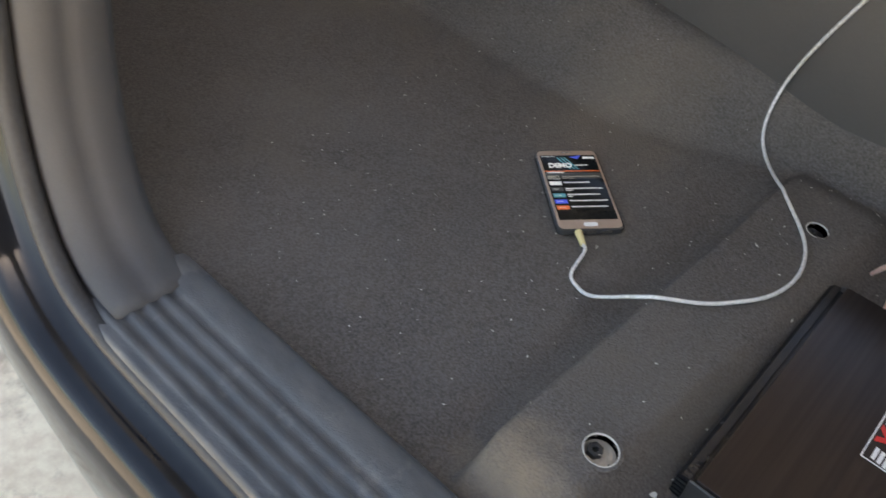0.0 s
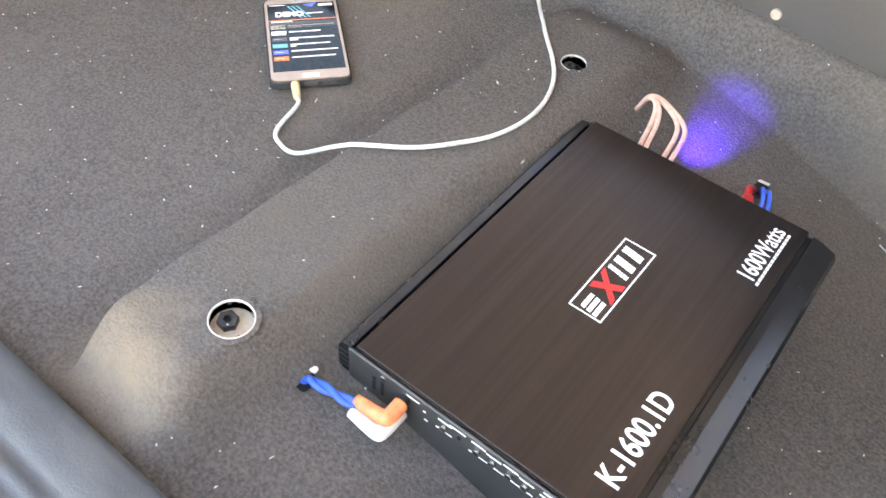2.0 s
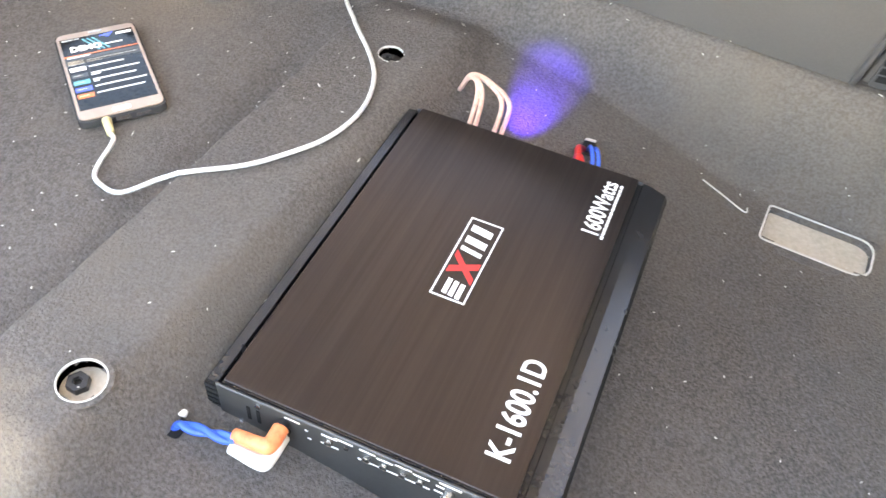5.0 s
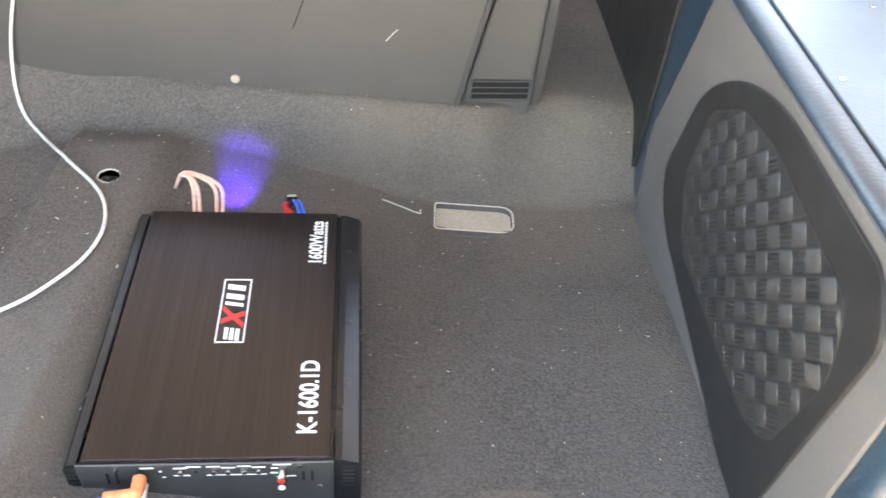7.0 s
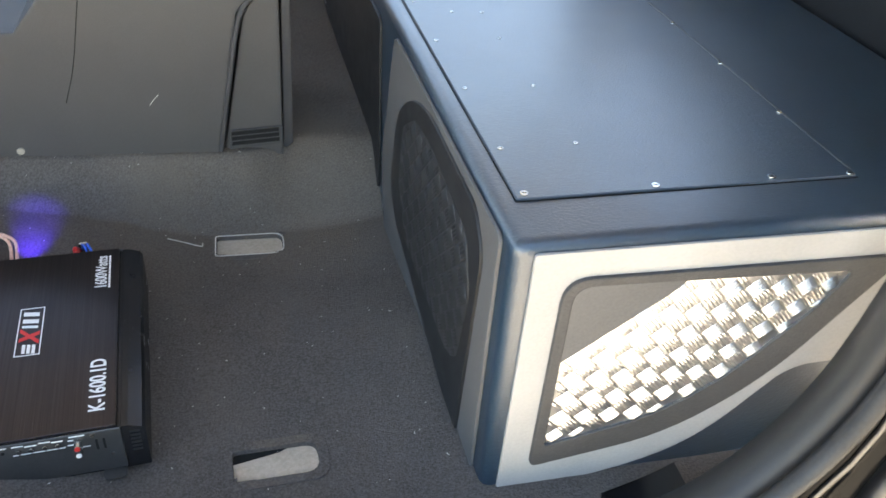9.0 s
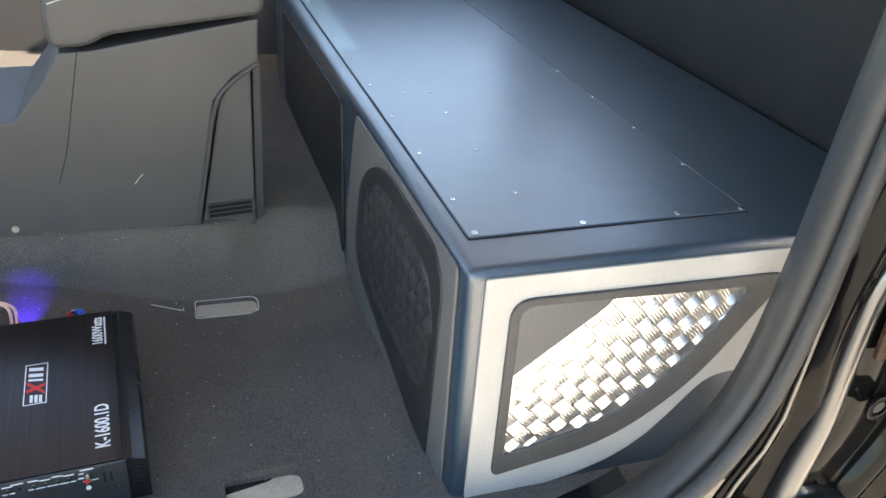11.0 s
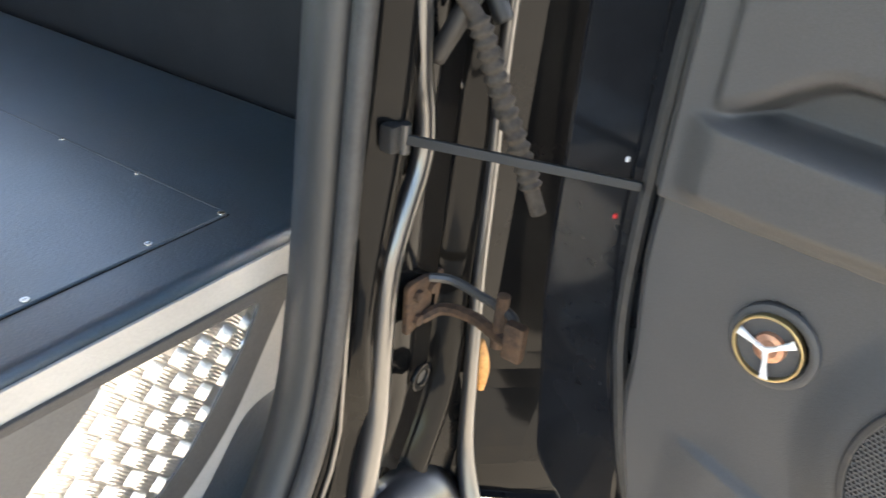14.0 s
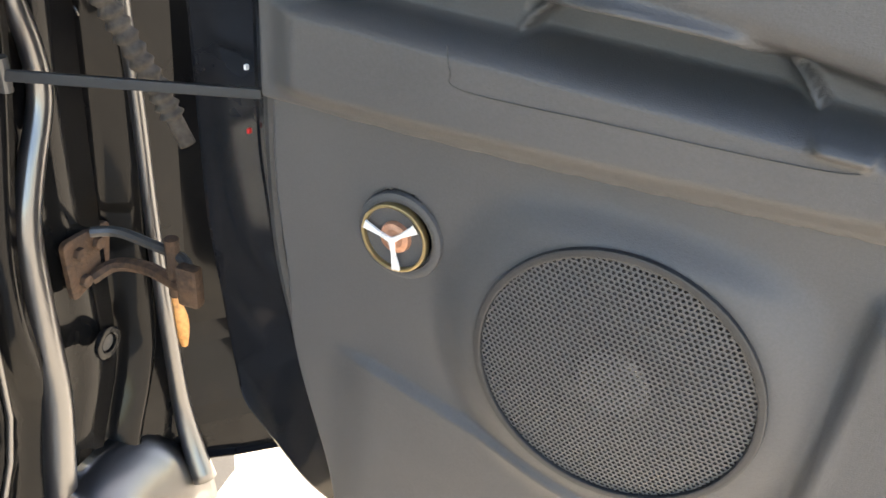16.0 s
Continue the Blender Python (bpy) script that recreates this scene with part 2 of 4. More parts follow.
def block(x0, x1, y0, y1, z0, z1, bevel=0.0, segments=2, bm=None):
    one = bmesh.new()
    bmesh.ops.create_cube(one, size=1)
    for v in one.verts:
        v.co = Vector((x0 + (v.co.x + 0.5) * (x1 - x0), y0 + (v.co.y + 0.5) * (y1 - y0), z0 + (v.co.z + 0.5) * (z1 - z0)))
    bevelled(one, bevel, segments)
    return joined(bm, one)


def joined(bm, one):
    if bm is None:
        return one
    me = bpy.data.meshes.new("tmp")
    one.to_mesh(me)
    one.free()
    bm.from_mesh(me)
    bpy.data.meshes.remove(me)
    return bm


def prism(pts, depth, m=None, bevel=0.0, bm=None, segments=2):
    """A flat outline (local x, y) given depth along local z, then placed by m."""
    one = bmesh.new()
    lo = [one.verts.new((x, y, 0)) for x, y in pts]
    hi = [one.verts.new((x, y, depth)) for x, y in pts]
    one.faces.new(hi)
    one.faces.new(lo[::-1])
    n = len(pts)
    for i in range(n):
        one.faces.new((lo[i], lo[(i + 1) % n], hi[(i + 1) % n], hi[i]))
    bmesh.ops.recalc_face_normals(one, faces=one.faces)
    if bevel:
        top = [e for e in one.edges if all(abs(v.co.z - depth) < 1e-6 for v in e.verts)]
        bmesh.ops.bevel(one, geom=top, offset=bevel, segments=segments, affect="EDGES", profile=0.6)
    if m:
        one.transform(m)
    return joined(bm, one)


def frame_prism(outer, inner, depth, m=None, bevel=0.0):
    """A flat frame between two outlines with the same number of points."""
    one = bmesh.new()
    n = len(outer)
    rows = [[one.verts.new((x, y, z)) for x, y in pts] for pts, z in ((outer, 0), (outer, depth), (inner, depth), (inner, 0))]
    for k in range(4):
        a, b = rows[k], rows[(k + 1) % 4]
        for i in range(n):
            one.faces.new((a[i], a[(i + 1) % n], b[(i + 1) % n], b[i]))
    bmesh.ops.recalc_face_normals(one, faces=one.faces)
    if bevel:
        top = [e for e in one.edges if all(abs(v.co.z - depth) < 1e-6 for v in e.verts) and e.calc_face_angle(0) > 0.5]
        bmesh.ops.bevel(one, geom=top, offset=bevel, segments=2, affect="EDGES", profile=0.6)
    if m:
        one.transform(m)
    return one


def rounded(pts, r, n=6):
    """Rounds the corners of an outline."""
    out = []
    k = len(pts)
    for i in range(k):
        p, a, b = Vector(pts[i]), Vector(pts[i - 1]), Vector(pts[(i + 1) % k])
        rr = r[i] if isinstance(r, (list, tuple)) else r
        da, db = (a - p), (b - p)
        ra = min(rr, da.length * 0.48, db.length * 0.48)
        s, e = p + da.normalized() * ra, p + db.normalized() * ra
        for j in range(n + 1):
            t = j / n
            out.append(tuple(s * (1 - t) ** 2 + p * 2 * t * (1 - t) + e * t * t))
    return out


def inset(pts, d):
    """An outline moved inward by d, point by point."""
    out = []
    k = len(pts)
    area = sum(pts[i - 1][0] * pts[i][1] - pts[i][0] * pts[i - 1][1] for i in range(k))
    sgn = 1 if area > 0 else -1
    for i in range(k):
        p, a, b = Vector(pts[i]), Vector(pts[i - 1]), Vector(pts[(i + 1) % k])
        u, w = (p - a).normalized(), (b - p).normalized()
        nrm = Vector((-(u.y + w.y), u.x + w.x)) * sgn
        if nrm.length > 1e-6:
            nrm.normalize()
            c = max(0.35, nrm.dot(Vector((-u.y, u.x)) * sgn))
            p = p + nrm * d / c
        out.append((p.x, p.y))
    return out


def spline(points, steps=8):
    """A smooth line through the points."""
    P = [Vector(p) for p in points]
    P = [2 * P[0] - P[1]] + P + [2 * P[-1] - P[-2]]
    out = []
    for i in range(1, len(P) - 2):
        a, b, c, d = P[i - 1 : i + 3]
        for j in range(steps):
            t = j / steps
            out.append(0.5 * (2 * b + (c - a) * t + (2 * a - 5 * b + 4 * c - d) * t * t + (3 * b - a - 3 * c + d) * t ** 3))
    out.append(P[-2])
    return out


def tube(points, radius, sides=10, steps=8, bm=None):
    """A round bar along a smooth line; radius may be a function of 0..1."""
    line = spline(points, steps) if steps else [Vector(p) for p in points]
    one = bmesh.new()
    rings = []
    up = Vector((0.13, 0.21, 0.97))
    for i, p in enumerate(line):
        d = (line[min(i + 1, len(line) - 1)] - line[max(i - 1, 0)]).normalized()
        u = (up - d * up.dot(d)).normalized()
        up = u
        w = d.cross(u)
        r = radius(i / (len(line) - 1)) if callable(radius) else radius
        rings.append([one.verts.new(p + u * r * math.cos(2 * math.pi * k / sides) + w * r * math.sin(2 * math.pi * k / sides)) for k in range(sides)])
    for a, b in zip(rings, rings[1:]):
        for k in range(sides):
            one.faces.new((a[k], a[(k + 1) % sides], b[(k + 1) % sides], b[k]))
    one.faces.new(rings[0][::-1])
    one.faces.new(rings[-1])
    bmesh.ops.recalc_face_normals(one, faces=one.faces)
    return joined(bm, one)


def sweep(line, profile, close=True, bm=None):
    """Sweeps a profile of (inward, across) along an xz line: inward is the line's in-plane normal (left of its way), across is y."""
    one = bmesh.new()
    rings = []
    for i, p in enumerate(line):
        d = line[min(i + 1, len(line) - 1)] - line[max(i - 1, 0)]
        nrm = Vector((-d.z, 0, d.x)).normalized()
        rings.append([one.verts.new(p + nrm * a + Vector((0, b, 0))) for a, b in profile])
    k = len(profile)
    for a, b in zip(rings, rings[1:]):
        for j in range(k if close else k - 1):
            one.faces.new((a[j], a[(j + 1) % k], b[(j + 1) % k], b[j]))
    if close:
        one.faces.new(rings[0][::-1])
        one.faces.new(rings[-1])
    bmesh.ops.recalc_face_normals(one, faces=one.faces)
    return joined(bm, one)


def disc(r, depth, m, sides=32, bevel=0.0, bm=None):
    return prism([(r * math.cos(2 * math.pi * k / sides), r * math.sin(2 * math.pi * k / sides)) for k in range(sides)], depth, m, bevel, bm)


def ring(r0, r1, depth, m, sides=40, bevel=0.0):
    c = [(math.cos(2 * math.pi * k / sides), math.sin(2 * math.pi * k / sides)) for k in range(sides)]
    return frame_prism([(r1 * x, r1 * y) for x, y in c], [(r0 * x, r0 * y) for x, y in c], depth, m, bevel)


def writing(name, body, size, m, mat, parent, length, shear=0.0, bold=0.0):
    """Raised print in the built-in font, turned into a mesh."""
    cu = bpy.data.curves.new(name, "FONT")
    cu.body, cu.size, cu.extrude, cu.offset, cu.shear = body, size, 0.00015, bold, shear
    tmp = bpy.data.objects.new("tmp", cu)
    scene.collection.objects.link(tmp)
    me = bpy.data.meshes.new_from_object(tmp.evaluated_get(bpy.context.evaluated_depsgraph_get()))
    bpy.data.objects.remove(tmp)
    bpy.data.curves.remove(cu)
    me.name = name
    wide = max(v.co.x for v in me.vertices)
    me.transform(m @ Matrix.Diagonal((length / wide, 1, 1, 1)))
    me.materials.clear()
    me.materials.append(mat)
    ob = new(name, me)
    ob.parent = parent
    return ob


def axes(origin, x, y):
    """A pose from an origin and two directions."""
    x = Vector(x).normalized()
    z = x.cross(Vector(y)).normalized()
    y = z.cross(x)
    m = Matrix((x, y, z)).transposed().to_4x4()
    m.translation = origin
    return m


# ---- setting ----
def step(a, b, v):
    t = min(1.0, max(0.0, (v - a) / (b - a)))
    return t * t * (3 - 2 * t)


def side_line(x):
    """Where the doorway's outer edge runs along the car."""
    return -0.075 + 0.07 * x


def floor_height(x, y):
    """The carpet: rear well, seat crossmember, front well sloping down, and the tunnel."""
    back = 0.083
    front = 0.088 - 0.062 * step(0.09, 0.42, x) + 0.02 * step(0.62, 0.80, x)
    front -= 0.026 * step(0.40, 0.70, y) * step(0.28, 0.50, x)
    z = back + (front - back) * step(-0.02, 0.10, x)
    edge = -0.012 - 0.05 * (y - 0.1)
    crest = 0.052 - 0.022 * step(0.10, 0.65, y)
    z += crest * step(edge - 0.011, edge + 0.005, x) * (1 - step(0.074, 0.124, x)) * (1 - step(0.68, 0.78, y)) * step(0.03, 0.11, y)
    if x < edge:
        z -= 0.011 * math.exp(-((x - edge + 0.032) / 0.024) ** 2) * step(0.06, 0.12, y) * (1 - step(0.55, 0.70, y))
    foot = 0.733 - 0.12 * step(0.0, -0.35, x)
    wide = 0.055 + 0.06 * step(0.50, 0.62, x) + 0.09 * step(0.05, -0.30, x)
    top = 0.150 - 0.05 * (x - 0.17) + 0.07 * max(0.0, -x) * (x > -0.6) + 0.042 * (x <= -0.6)
    z += (top - z) * step(foot, foot + wide, y)
    z += 0.0016 * noise.noise(Vector((x * 9, y * 9, 0))) + 0.0008 * noise.noise(Vector((x * 28, y * 28, 3)))
    return z


SLOTS = [(0.508, 0.704, 0.058, 0.029, 0.0), (0.530, 0.214, 0.055, 0.026, 2.0)]
HOLES = [(0.0675, 0.151, 0.0165), (0.038, 0.613, 0.0135)]


def carpet():
    bm = bmesh.new()
    xs = np.concatenate((np.arange(-1.15, -0.10, 0.011), np.arange(-0.10, 0.16, 0.0042), np.arange(0.16, 0.70, 0.0075), np.linspace(0.70, 1.32, 60)))
    ys = np.concatenate((np.arange(-0.04, 0.80, 0.0055), np.linspace(0.80, 1.85, 90)))
    nx, ny = len(xs) - 1, len(ys) - 1
    grid = [[bm.verts.new((x, y, 0)) for y in ys] for x in xs]
    for row in grid:
        for v in row:
            v.co.z = floor_height(v.co.x, v.co.y)
    gone = []
    for i in range(nx):
        for j in range(ny):
            c = (grid[i][j].co + grid[i + 1][j + 1].co) / 2
            f = bm.faces.new((grid[i][j], grid[i + 1][j], grid[i + 1][j + 1], grid[i][j + 1]))
            f.smooth = True
            if any((abs(c.x - a) / w) ** 4 + (abs(c.y - b) / h) ** 4 < 1 for a, b, w, h, _ in SLOTS) or any(math.hypot(c.x - a, c.y - b) < r for a, b, r in HOLES):
                gone.append(f)
    bmesh.ops.delete(bm, geom=gone, context="FACES")
    bmesh.ops.delete(bm, geom=[v for v in bm.verts if not v.link_faces], context="VERTS")
    return tagged(link_mesh("floor", bm, CARPET), "dark grey car floor carpet with lint and dusty patches", "carpet", kind="structure")


carpet()
pan = link_mesh("floor_pan", block(-1.15, 1.32, -0.04, 1.85, -0.10, -0.06), PAINT)
tagged(pan, "painted steel floor pan under the carpet", "floor pan", kind="structure")
tagged(link_mesh("ground", block(-60, 60, -60, 60, -0.62, -0.45), GROUND), "pale dusty concrete ground beside the car", "ground", kind="structure")

# cut-outs in the carpet with the seat mounts below
def slot(cx, cy, w, h, turn):
    base = floor_height(cx, cy)
    gx = (floor_height(cx + w, cy) - floor_height(cx - w, cy)) / (2 * w)
    gy = (floor_height(cx, cy + h) - floor_height(cx, cy - h)) / (2 * h)
    m = axes((cx, cy, base), (1, 0, gx), (0, 1, gy)) @ pose(0, 0, 0, 0, 0, turn)
    t = thing("seat_mount_slot", m, "grey steel seat mount showing through a carpet cut-out", "seat mount", "seat mounts")
    out = rounded([(-w, -h), (w, -h), (w, h), (-w, h)], [0.006, 0.02, 0.02, 0.006])
    part("plate", prism(out, 0.003, pose(0, 0, -0.010)), SLOT_METAL, t)
    part("rim", frame_prism([(x * 1.20, y * 1.38) for x, y in out], [(x * 0.95, y * 0.90) for x, y in out], 0.010, pose(0, 0, -0.0085), 0.0012), CARPET, t, "cut carpet edge")
    part("pale_edge", frame_prism([(x * 1.0, y * 1.0) for x, y in out], [(x * 0.965, y * 0.93) for x, y in out], 0.0008, pose(0, 0, 0.0016)), LINT, t, "pale frayed carpet edge") if cy > 0.5 else None
    # Flat black sheet on the plate stands in for an unlit hollow.
    part("hollow_shade", prism([(-w * 0.96, h * 0.35), (w * 0.1, h * 0.72), (w * 0.3, h * 0.94), (-w * 0.96, h * 0.94)], 0.0004, pose(0, 0, -0.0068)), BLACK_HOLE, t) if cy < 0.5 else None
    part("bolt_hole", ring(0.0035, 0.0065, 0.002, pose(w * 0.45, -h * 0.35, -0.011), 20, 0.0006), STEEL, t)
    return t


for s in SLOTS:
    slot(*s)


def seat_hole(cx, cy, r):
    z = floor_height(cx, cy)
    t = thing("seat_bolt_hole", pose(cx, cy, z, 0, 4, 0), "round seat bolt hole with a pale torn rim in the carpet", "hole", "seat bolt holes")
    part("rim", ring(r * 0.98, r * 1.05, 0.002, pose(0, 0, -0.001), 28, 0.0006), LINT, t, "pale cut carpet rim")
    part("collar", ring(r * 1.02, r * 1.30, 0.0016, pose(0, 0, -0.001), 32, 0.001), CARPET, t, "raised carpet collar")
    part("plate", disc(r * 1.02, 0.003, pose(0, 0, -0.013), 28), SLOT_METAL if cy < 0.5 else PLASTIC_BLACK, t, "grey steel plate below the carpet")
    part("nut", ring(r * 0.20, r * 0.50, 0.006, pose(-r * 0.30, -r * 0.02, -0.010), 6, 0.0008), PLASTIC_BLACK, t, "black hexagon nut")
    part("bore", disc(r * 0.22, 0.001, pose(-r * 0.30, -r * 0.02, -0.008), 16), BLACK_HOLE, t)


for h in HOLES:
    seat_hole(*h)

# ---- sill, pillars and the rest of the shell ----
def sill():
    t = thing("sill_plate", (0, 0, 0), "scuffed dark grey plastic sill plate with long ridges", "sill trim", kind="structure")
    line = [Vector((x, side_line(x), 0.105 - 0.055 * step(0.20, 0.80, x))) for x in np.linspace(-0.40, 0.72, 36)]
    prof = [(-0.03, 0.113), (0.002, 0.111), (0.009, 0.106), (0.012, 0.098), (0.012, 0.076), (0.009, 0.070)]
    for k in range(4):
        y = 0.064 - k * 0.0185
        prof += [(0.005, y), (0.0075, y - 0.003), (0.0092, y - 0.007), (0.0080, y - 0.011), (0.0052, y - 0.0145)]
    prof += [(0.007, -0.012), (0.003, -0.017), (-0.004, -0.019), (-0.03, -0.019)]
    part("ridged_plate", sweep(line, prof), PLASTIC_DUSTY, t, smooth=True)
    return t


sill()
# doorway: B pillar on one side, sill below, A pillar on the other
APERTURE = spline([(x, side_line(x) + (0.21 * (z - 0.11) if x < -0.4 else 0.0), z) for x, z in (
    (-0.66, 1.35), (-0.57, 0.75), (-0.535, 0.42), (-0.515, 0.27), (-0.455, 0.15), (-0.36, 0.105), (-0.15, 0.100), (0.30, 0.092), (0.75, 0.055),
    (0.93, 0.072), (1.035, 0.13), (1.105, 0.235), (1.137, 0.38), (1.158, 0.60), (1.185, 0.90), (1.22, 1.35))], 8)


pill_b = [p for p in APERTURE if p.x < -0.36]
pill_a = [p for p in APERTURE if p.x > 0.45]
tagged(link_mesh("trim_b_pillar", sweep(pill_b, [(-0.03, 0.10), (0.0, 0.098), (0.010, 0.085), (0.014, 0.055), (0.009, 0.048), (0.012, 0.038), (0.010, 0.004), (-0.03, -0.002)]), PLASTIC, smooth=True),
       "dark grey plastic B pillar trim curving down to the sill", "pillar trim", kind="structure")
tagged(link_mesh("trim_a_pillar", sweep(pill_a, [(-0.05, 0.075), (-0.006, 0.060), (0.006, 0.040), (0.012, 0.026), (0.010, 0.010), (0.0, 0.002), (-0.03, 0.0)]), TRIM, smooth=True),
       "dark grey plastic A pillar trim curving down to the sill", "pillar trim", kind="structure")
seal_prof = [(0.010 * math.cos(a) - 0.004, 0.012 * math.sin(a) - 0.012) for a in np.linspace(0, 2 * math.pi, 12, endpoint=False)]
tagged(link_mesh("door_seal", sweep(APERTURE, seal_prof), RUBBER, smooth=True), "black rubber weatherstrip round the doorway", "door seal", kind="structure")
# painted doorway body outside the seal
tagged(link_mesh("body_opening", sweep([p for p in APERTURE if p.x < 1.0], [(-0.010, -0.016), (-0.028, -0.024), (-0.034, -0.044), (-0.030, -0.058), (-0.040, -0.072), (-0.085, -0.082), (-0.16, -0.085),
                                                 (-0.30, -0.075), (-0.30, 0.10), (-0.02, 0.10), (-0.012, 0.0)]), PAINT, smooth=True),
       "glossy black painted doorway and outer sill", "car body", kind="structure")

# hinge pillar: folded, painted sheet behind the seal, facing out of the car
def hinge_pillar():
    bm = bmesh.new()
    lines = []
    zs = np.linspace(-0.25, 1.30, 60)
    for z in zs:
        bow = 0.035 * math.exp(-((z - 0.36) / 0.16) ** 2) - 0.03 * step(0.30, 0.0, z)
        kx = 1.150 + 0.055 * (z - 0.4) - 0.05 * step(0.22, 0.05, z)
        w2 = 0.012 * math.sin(z * 9.0)
        prof = [(kx, 0.004), (kx + 0.012, -0.004), (kx + 0.018, 0.012), (kx + 0.045 - bow * 0.6, 0.004), (kx + 0.060 - bow, -0.014), (kx + 0.074 - bow, -0.020),
                (kx + 0.080 - bow, 0.006), (kx + 0.112 + w2 * 0.4, -0.002), (kx + 0.150 + w2 * 0.3, -0.020), (kx + 0.156 + w2, 0.004), (kx + 0.168, -0.020), (kx + 0.176, -0.036),
                (kx + 0.184, -0.043), (kx + 0.192, -0.045), (kx + 0.200, -0.038), (kx + 0.24, -0.055), (kx + 0.30, -0.12), (kx + 0.50, -0.30)]
        lines.append([bm.verts.new((x, y, z if k < 12 else max(z, 0.045 - 0.25 * (x - kx - 0.17)))) for k, (x, y) in enumerate(prof)])
    inner = bmesh.new()
    for a, b in zip(lines, lines[1:]):
        for k in range(len(a) - 1):
            if k < 14:
                f = bm.faces.new((a[k], a[k + 1], b[k + 1], b[k]))
                f.smooth = True
            elif (a[k].co - b[k].co).length > 1e-5 and (a[k + 1].co - b[k + 1].co).length > 1e-5:
                inner.faces.new([inner.verts.new(v.co) for v in (a[k], a[k + 1], b[k + 1], b[k])])
    bmesh.ops.delete(bm, geom=[v for v in bm.verts if not v.link_faces], context="VERTS")
    bmesh.ops.remove_doubles(inner, verts=inner.verts[:], dist=1e-5)
    bmesh.ops.solidify(inner, geom=inner.faces[:], thickness=0.002)
    tagged(link_mesh("inner_fender", inner, PAINT_DULL), "black inner fender behind the hinge pillar, its reflections dimmed", "car body", kind="structure")
    bmesh.ops.solidify(bm, geom=bm.faces[:], thickness=0.002)
    seam = [Vector(a[1].co) for a in lines if a[1].is_valid][::2]
    # folded edges, in glossier paint for bright streaks: a wide rolled ridge, the outer corner, and a short crease
    # between them
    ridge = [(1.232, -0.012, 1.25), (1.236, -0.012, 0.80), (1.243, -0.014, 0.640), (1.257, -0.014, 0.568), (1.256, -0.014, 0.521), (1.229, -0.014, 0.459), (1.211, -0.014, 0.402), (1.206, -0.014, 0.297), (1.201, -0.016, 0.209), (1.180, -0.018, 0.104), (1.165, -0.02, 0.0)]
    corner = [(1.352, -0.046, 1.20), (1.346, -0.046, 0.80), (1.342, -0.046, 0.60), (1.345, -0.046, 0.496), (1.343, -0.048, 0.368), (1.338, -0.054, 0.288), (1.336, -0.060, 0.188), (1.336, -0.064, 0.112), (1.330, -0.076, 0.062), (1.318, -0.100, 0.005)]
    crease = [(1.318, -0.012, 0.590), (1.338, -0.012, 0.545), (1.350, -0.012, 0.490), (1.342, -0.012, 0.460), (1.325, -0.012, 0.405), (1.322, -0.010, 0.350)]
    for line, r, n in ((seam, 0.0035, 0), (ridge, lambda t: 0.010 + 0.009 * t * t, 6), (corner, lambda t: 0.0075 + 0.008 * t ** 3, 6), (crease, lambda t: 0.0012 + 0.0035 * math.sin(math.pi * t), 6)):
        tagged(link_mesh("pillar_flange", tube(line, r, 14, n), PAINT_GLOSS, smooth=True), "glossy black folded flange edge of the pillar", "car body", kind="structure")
    tagged(link_mesh("rust_patch", tube([(1.349, -0.060, 0.262), (1.350, -0.066, 0.225), (1.350, -0.068, 0.188)], lambda t: 0.004 + 0.005 * math.sin(math.pi * t), 10, 6), RUST_STAIN, smooth=True), "orange rust stain on the pillar's outer corner", "rust", kind="structure")
    # rounded foot where the pillar turns out into the sill
    foot, rows_ = bmesh.new(), []
    for i in range(17):
        u = i / 16
        x, top = 1.170 + 0.185 * u, 0.098 - 0.012 * u - 0.045 * step(0.7, 1.0, u)
        rows_.append([foot.verts.new((x, -0.016 - 0.10 * math.sin(a) * (1 - 0.25 * u), top - 0.12 * (1 - math.cos(a)) + 0.006 * math.sin(5 * u + 2 * a))) for a in np.linspace(0, math.pi / 2, 10)])
    for a, b in zip(rows_, rows_[1:]):
        for k in range(9):
            foot.faces.new((a[k], a[k + 1], b[k + 1], b[k])).smooth = True
    bmesh.ops.solidify(foot, geom=foot.faces[:], thickness=0.003)
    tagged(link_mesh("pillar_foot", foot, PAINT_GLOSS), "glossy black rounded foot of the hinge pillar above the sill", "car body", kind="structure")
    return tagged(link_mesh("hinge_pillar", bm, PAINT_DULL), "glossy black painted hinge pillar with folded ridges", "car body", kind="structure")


hinge_pillar()
# closing shell round the cabin; its front openings are shaped for the lid's reflection
shell = [("wall_far_lower", (-1.5, 1.6, 1.85, 1.95, -0.30, 0.70)), ("wall_far_upper", (-1.5, 1.6, 1.85, 1.95, 1.46, 1.52)), ("pillar_far_middle", (-0.62, -0.50, 1.85, 1.95, 0.70, 1.46)), ("wall_rear", (-1.35, -1.25, -0.10, 1.90, -0.3, 0.85)),
         # the far front block and the outermost block are unseen, added against sun patches
         ("wall_front_lower", (1.50, 1.58, 0.03, 1.90, -0.3, 0.80)), ("wall_front_upper", (1.50, 1.58, -0.05, 0.84, 0.80, 1.52)), ("far_sun_block", (1.50, 1.58, 1.62, 1.90, 0.80, 1.00)), ("outer_sun_block", (1.74, 1.84, -0.34, 0.10, 0.95, 1.95)), ("wall_near_rear", (-1.30, -0.68, -0.16, -0.06, -0.3, 0.85))]
for n, b in shell:
    tagged(link_mesh(n, block(*b), PLASTIC), "plain dark closing wall added round the cabin", "wall", kind="structure")
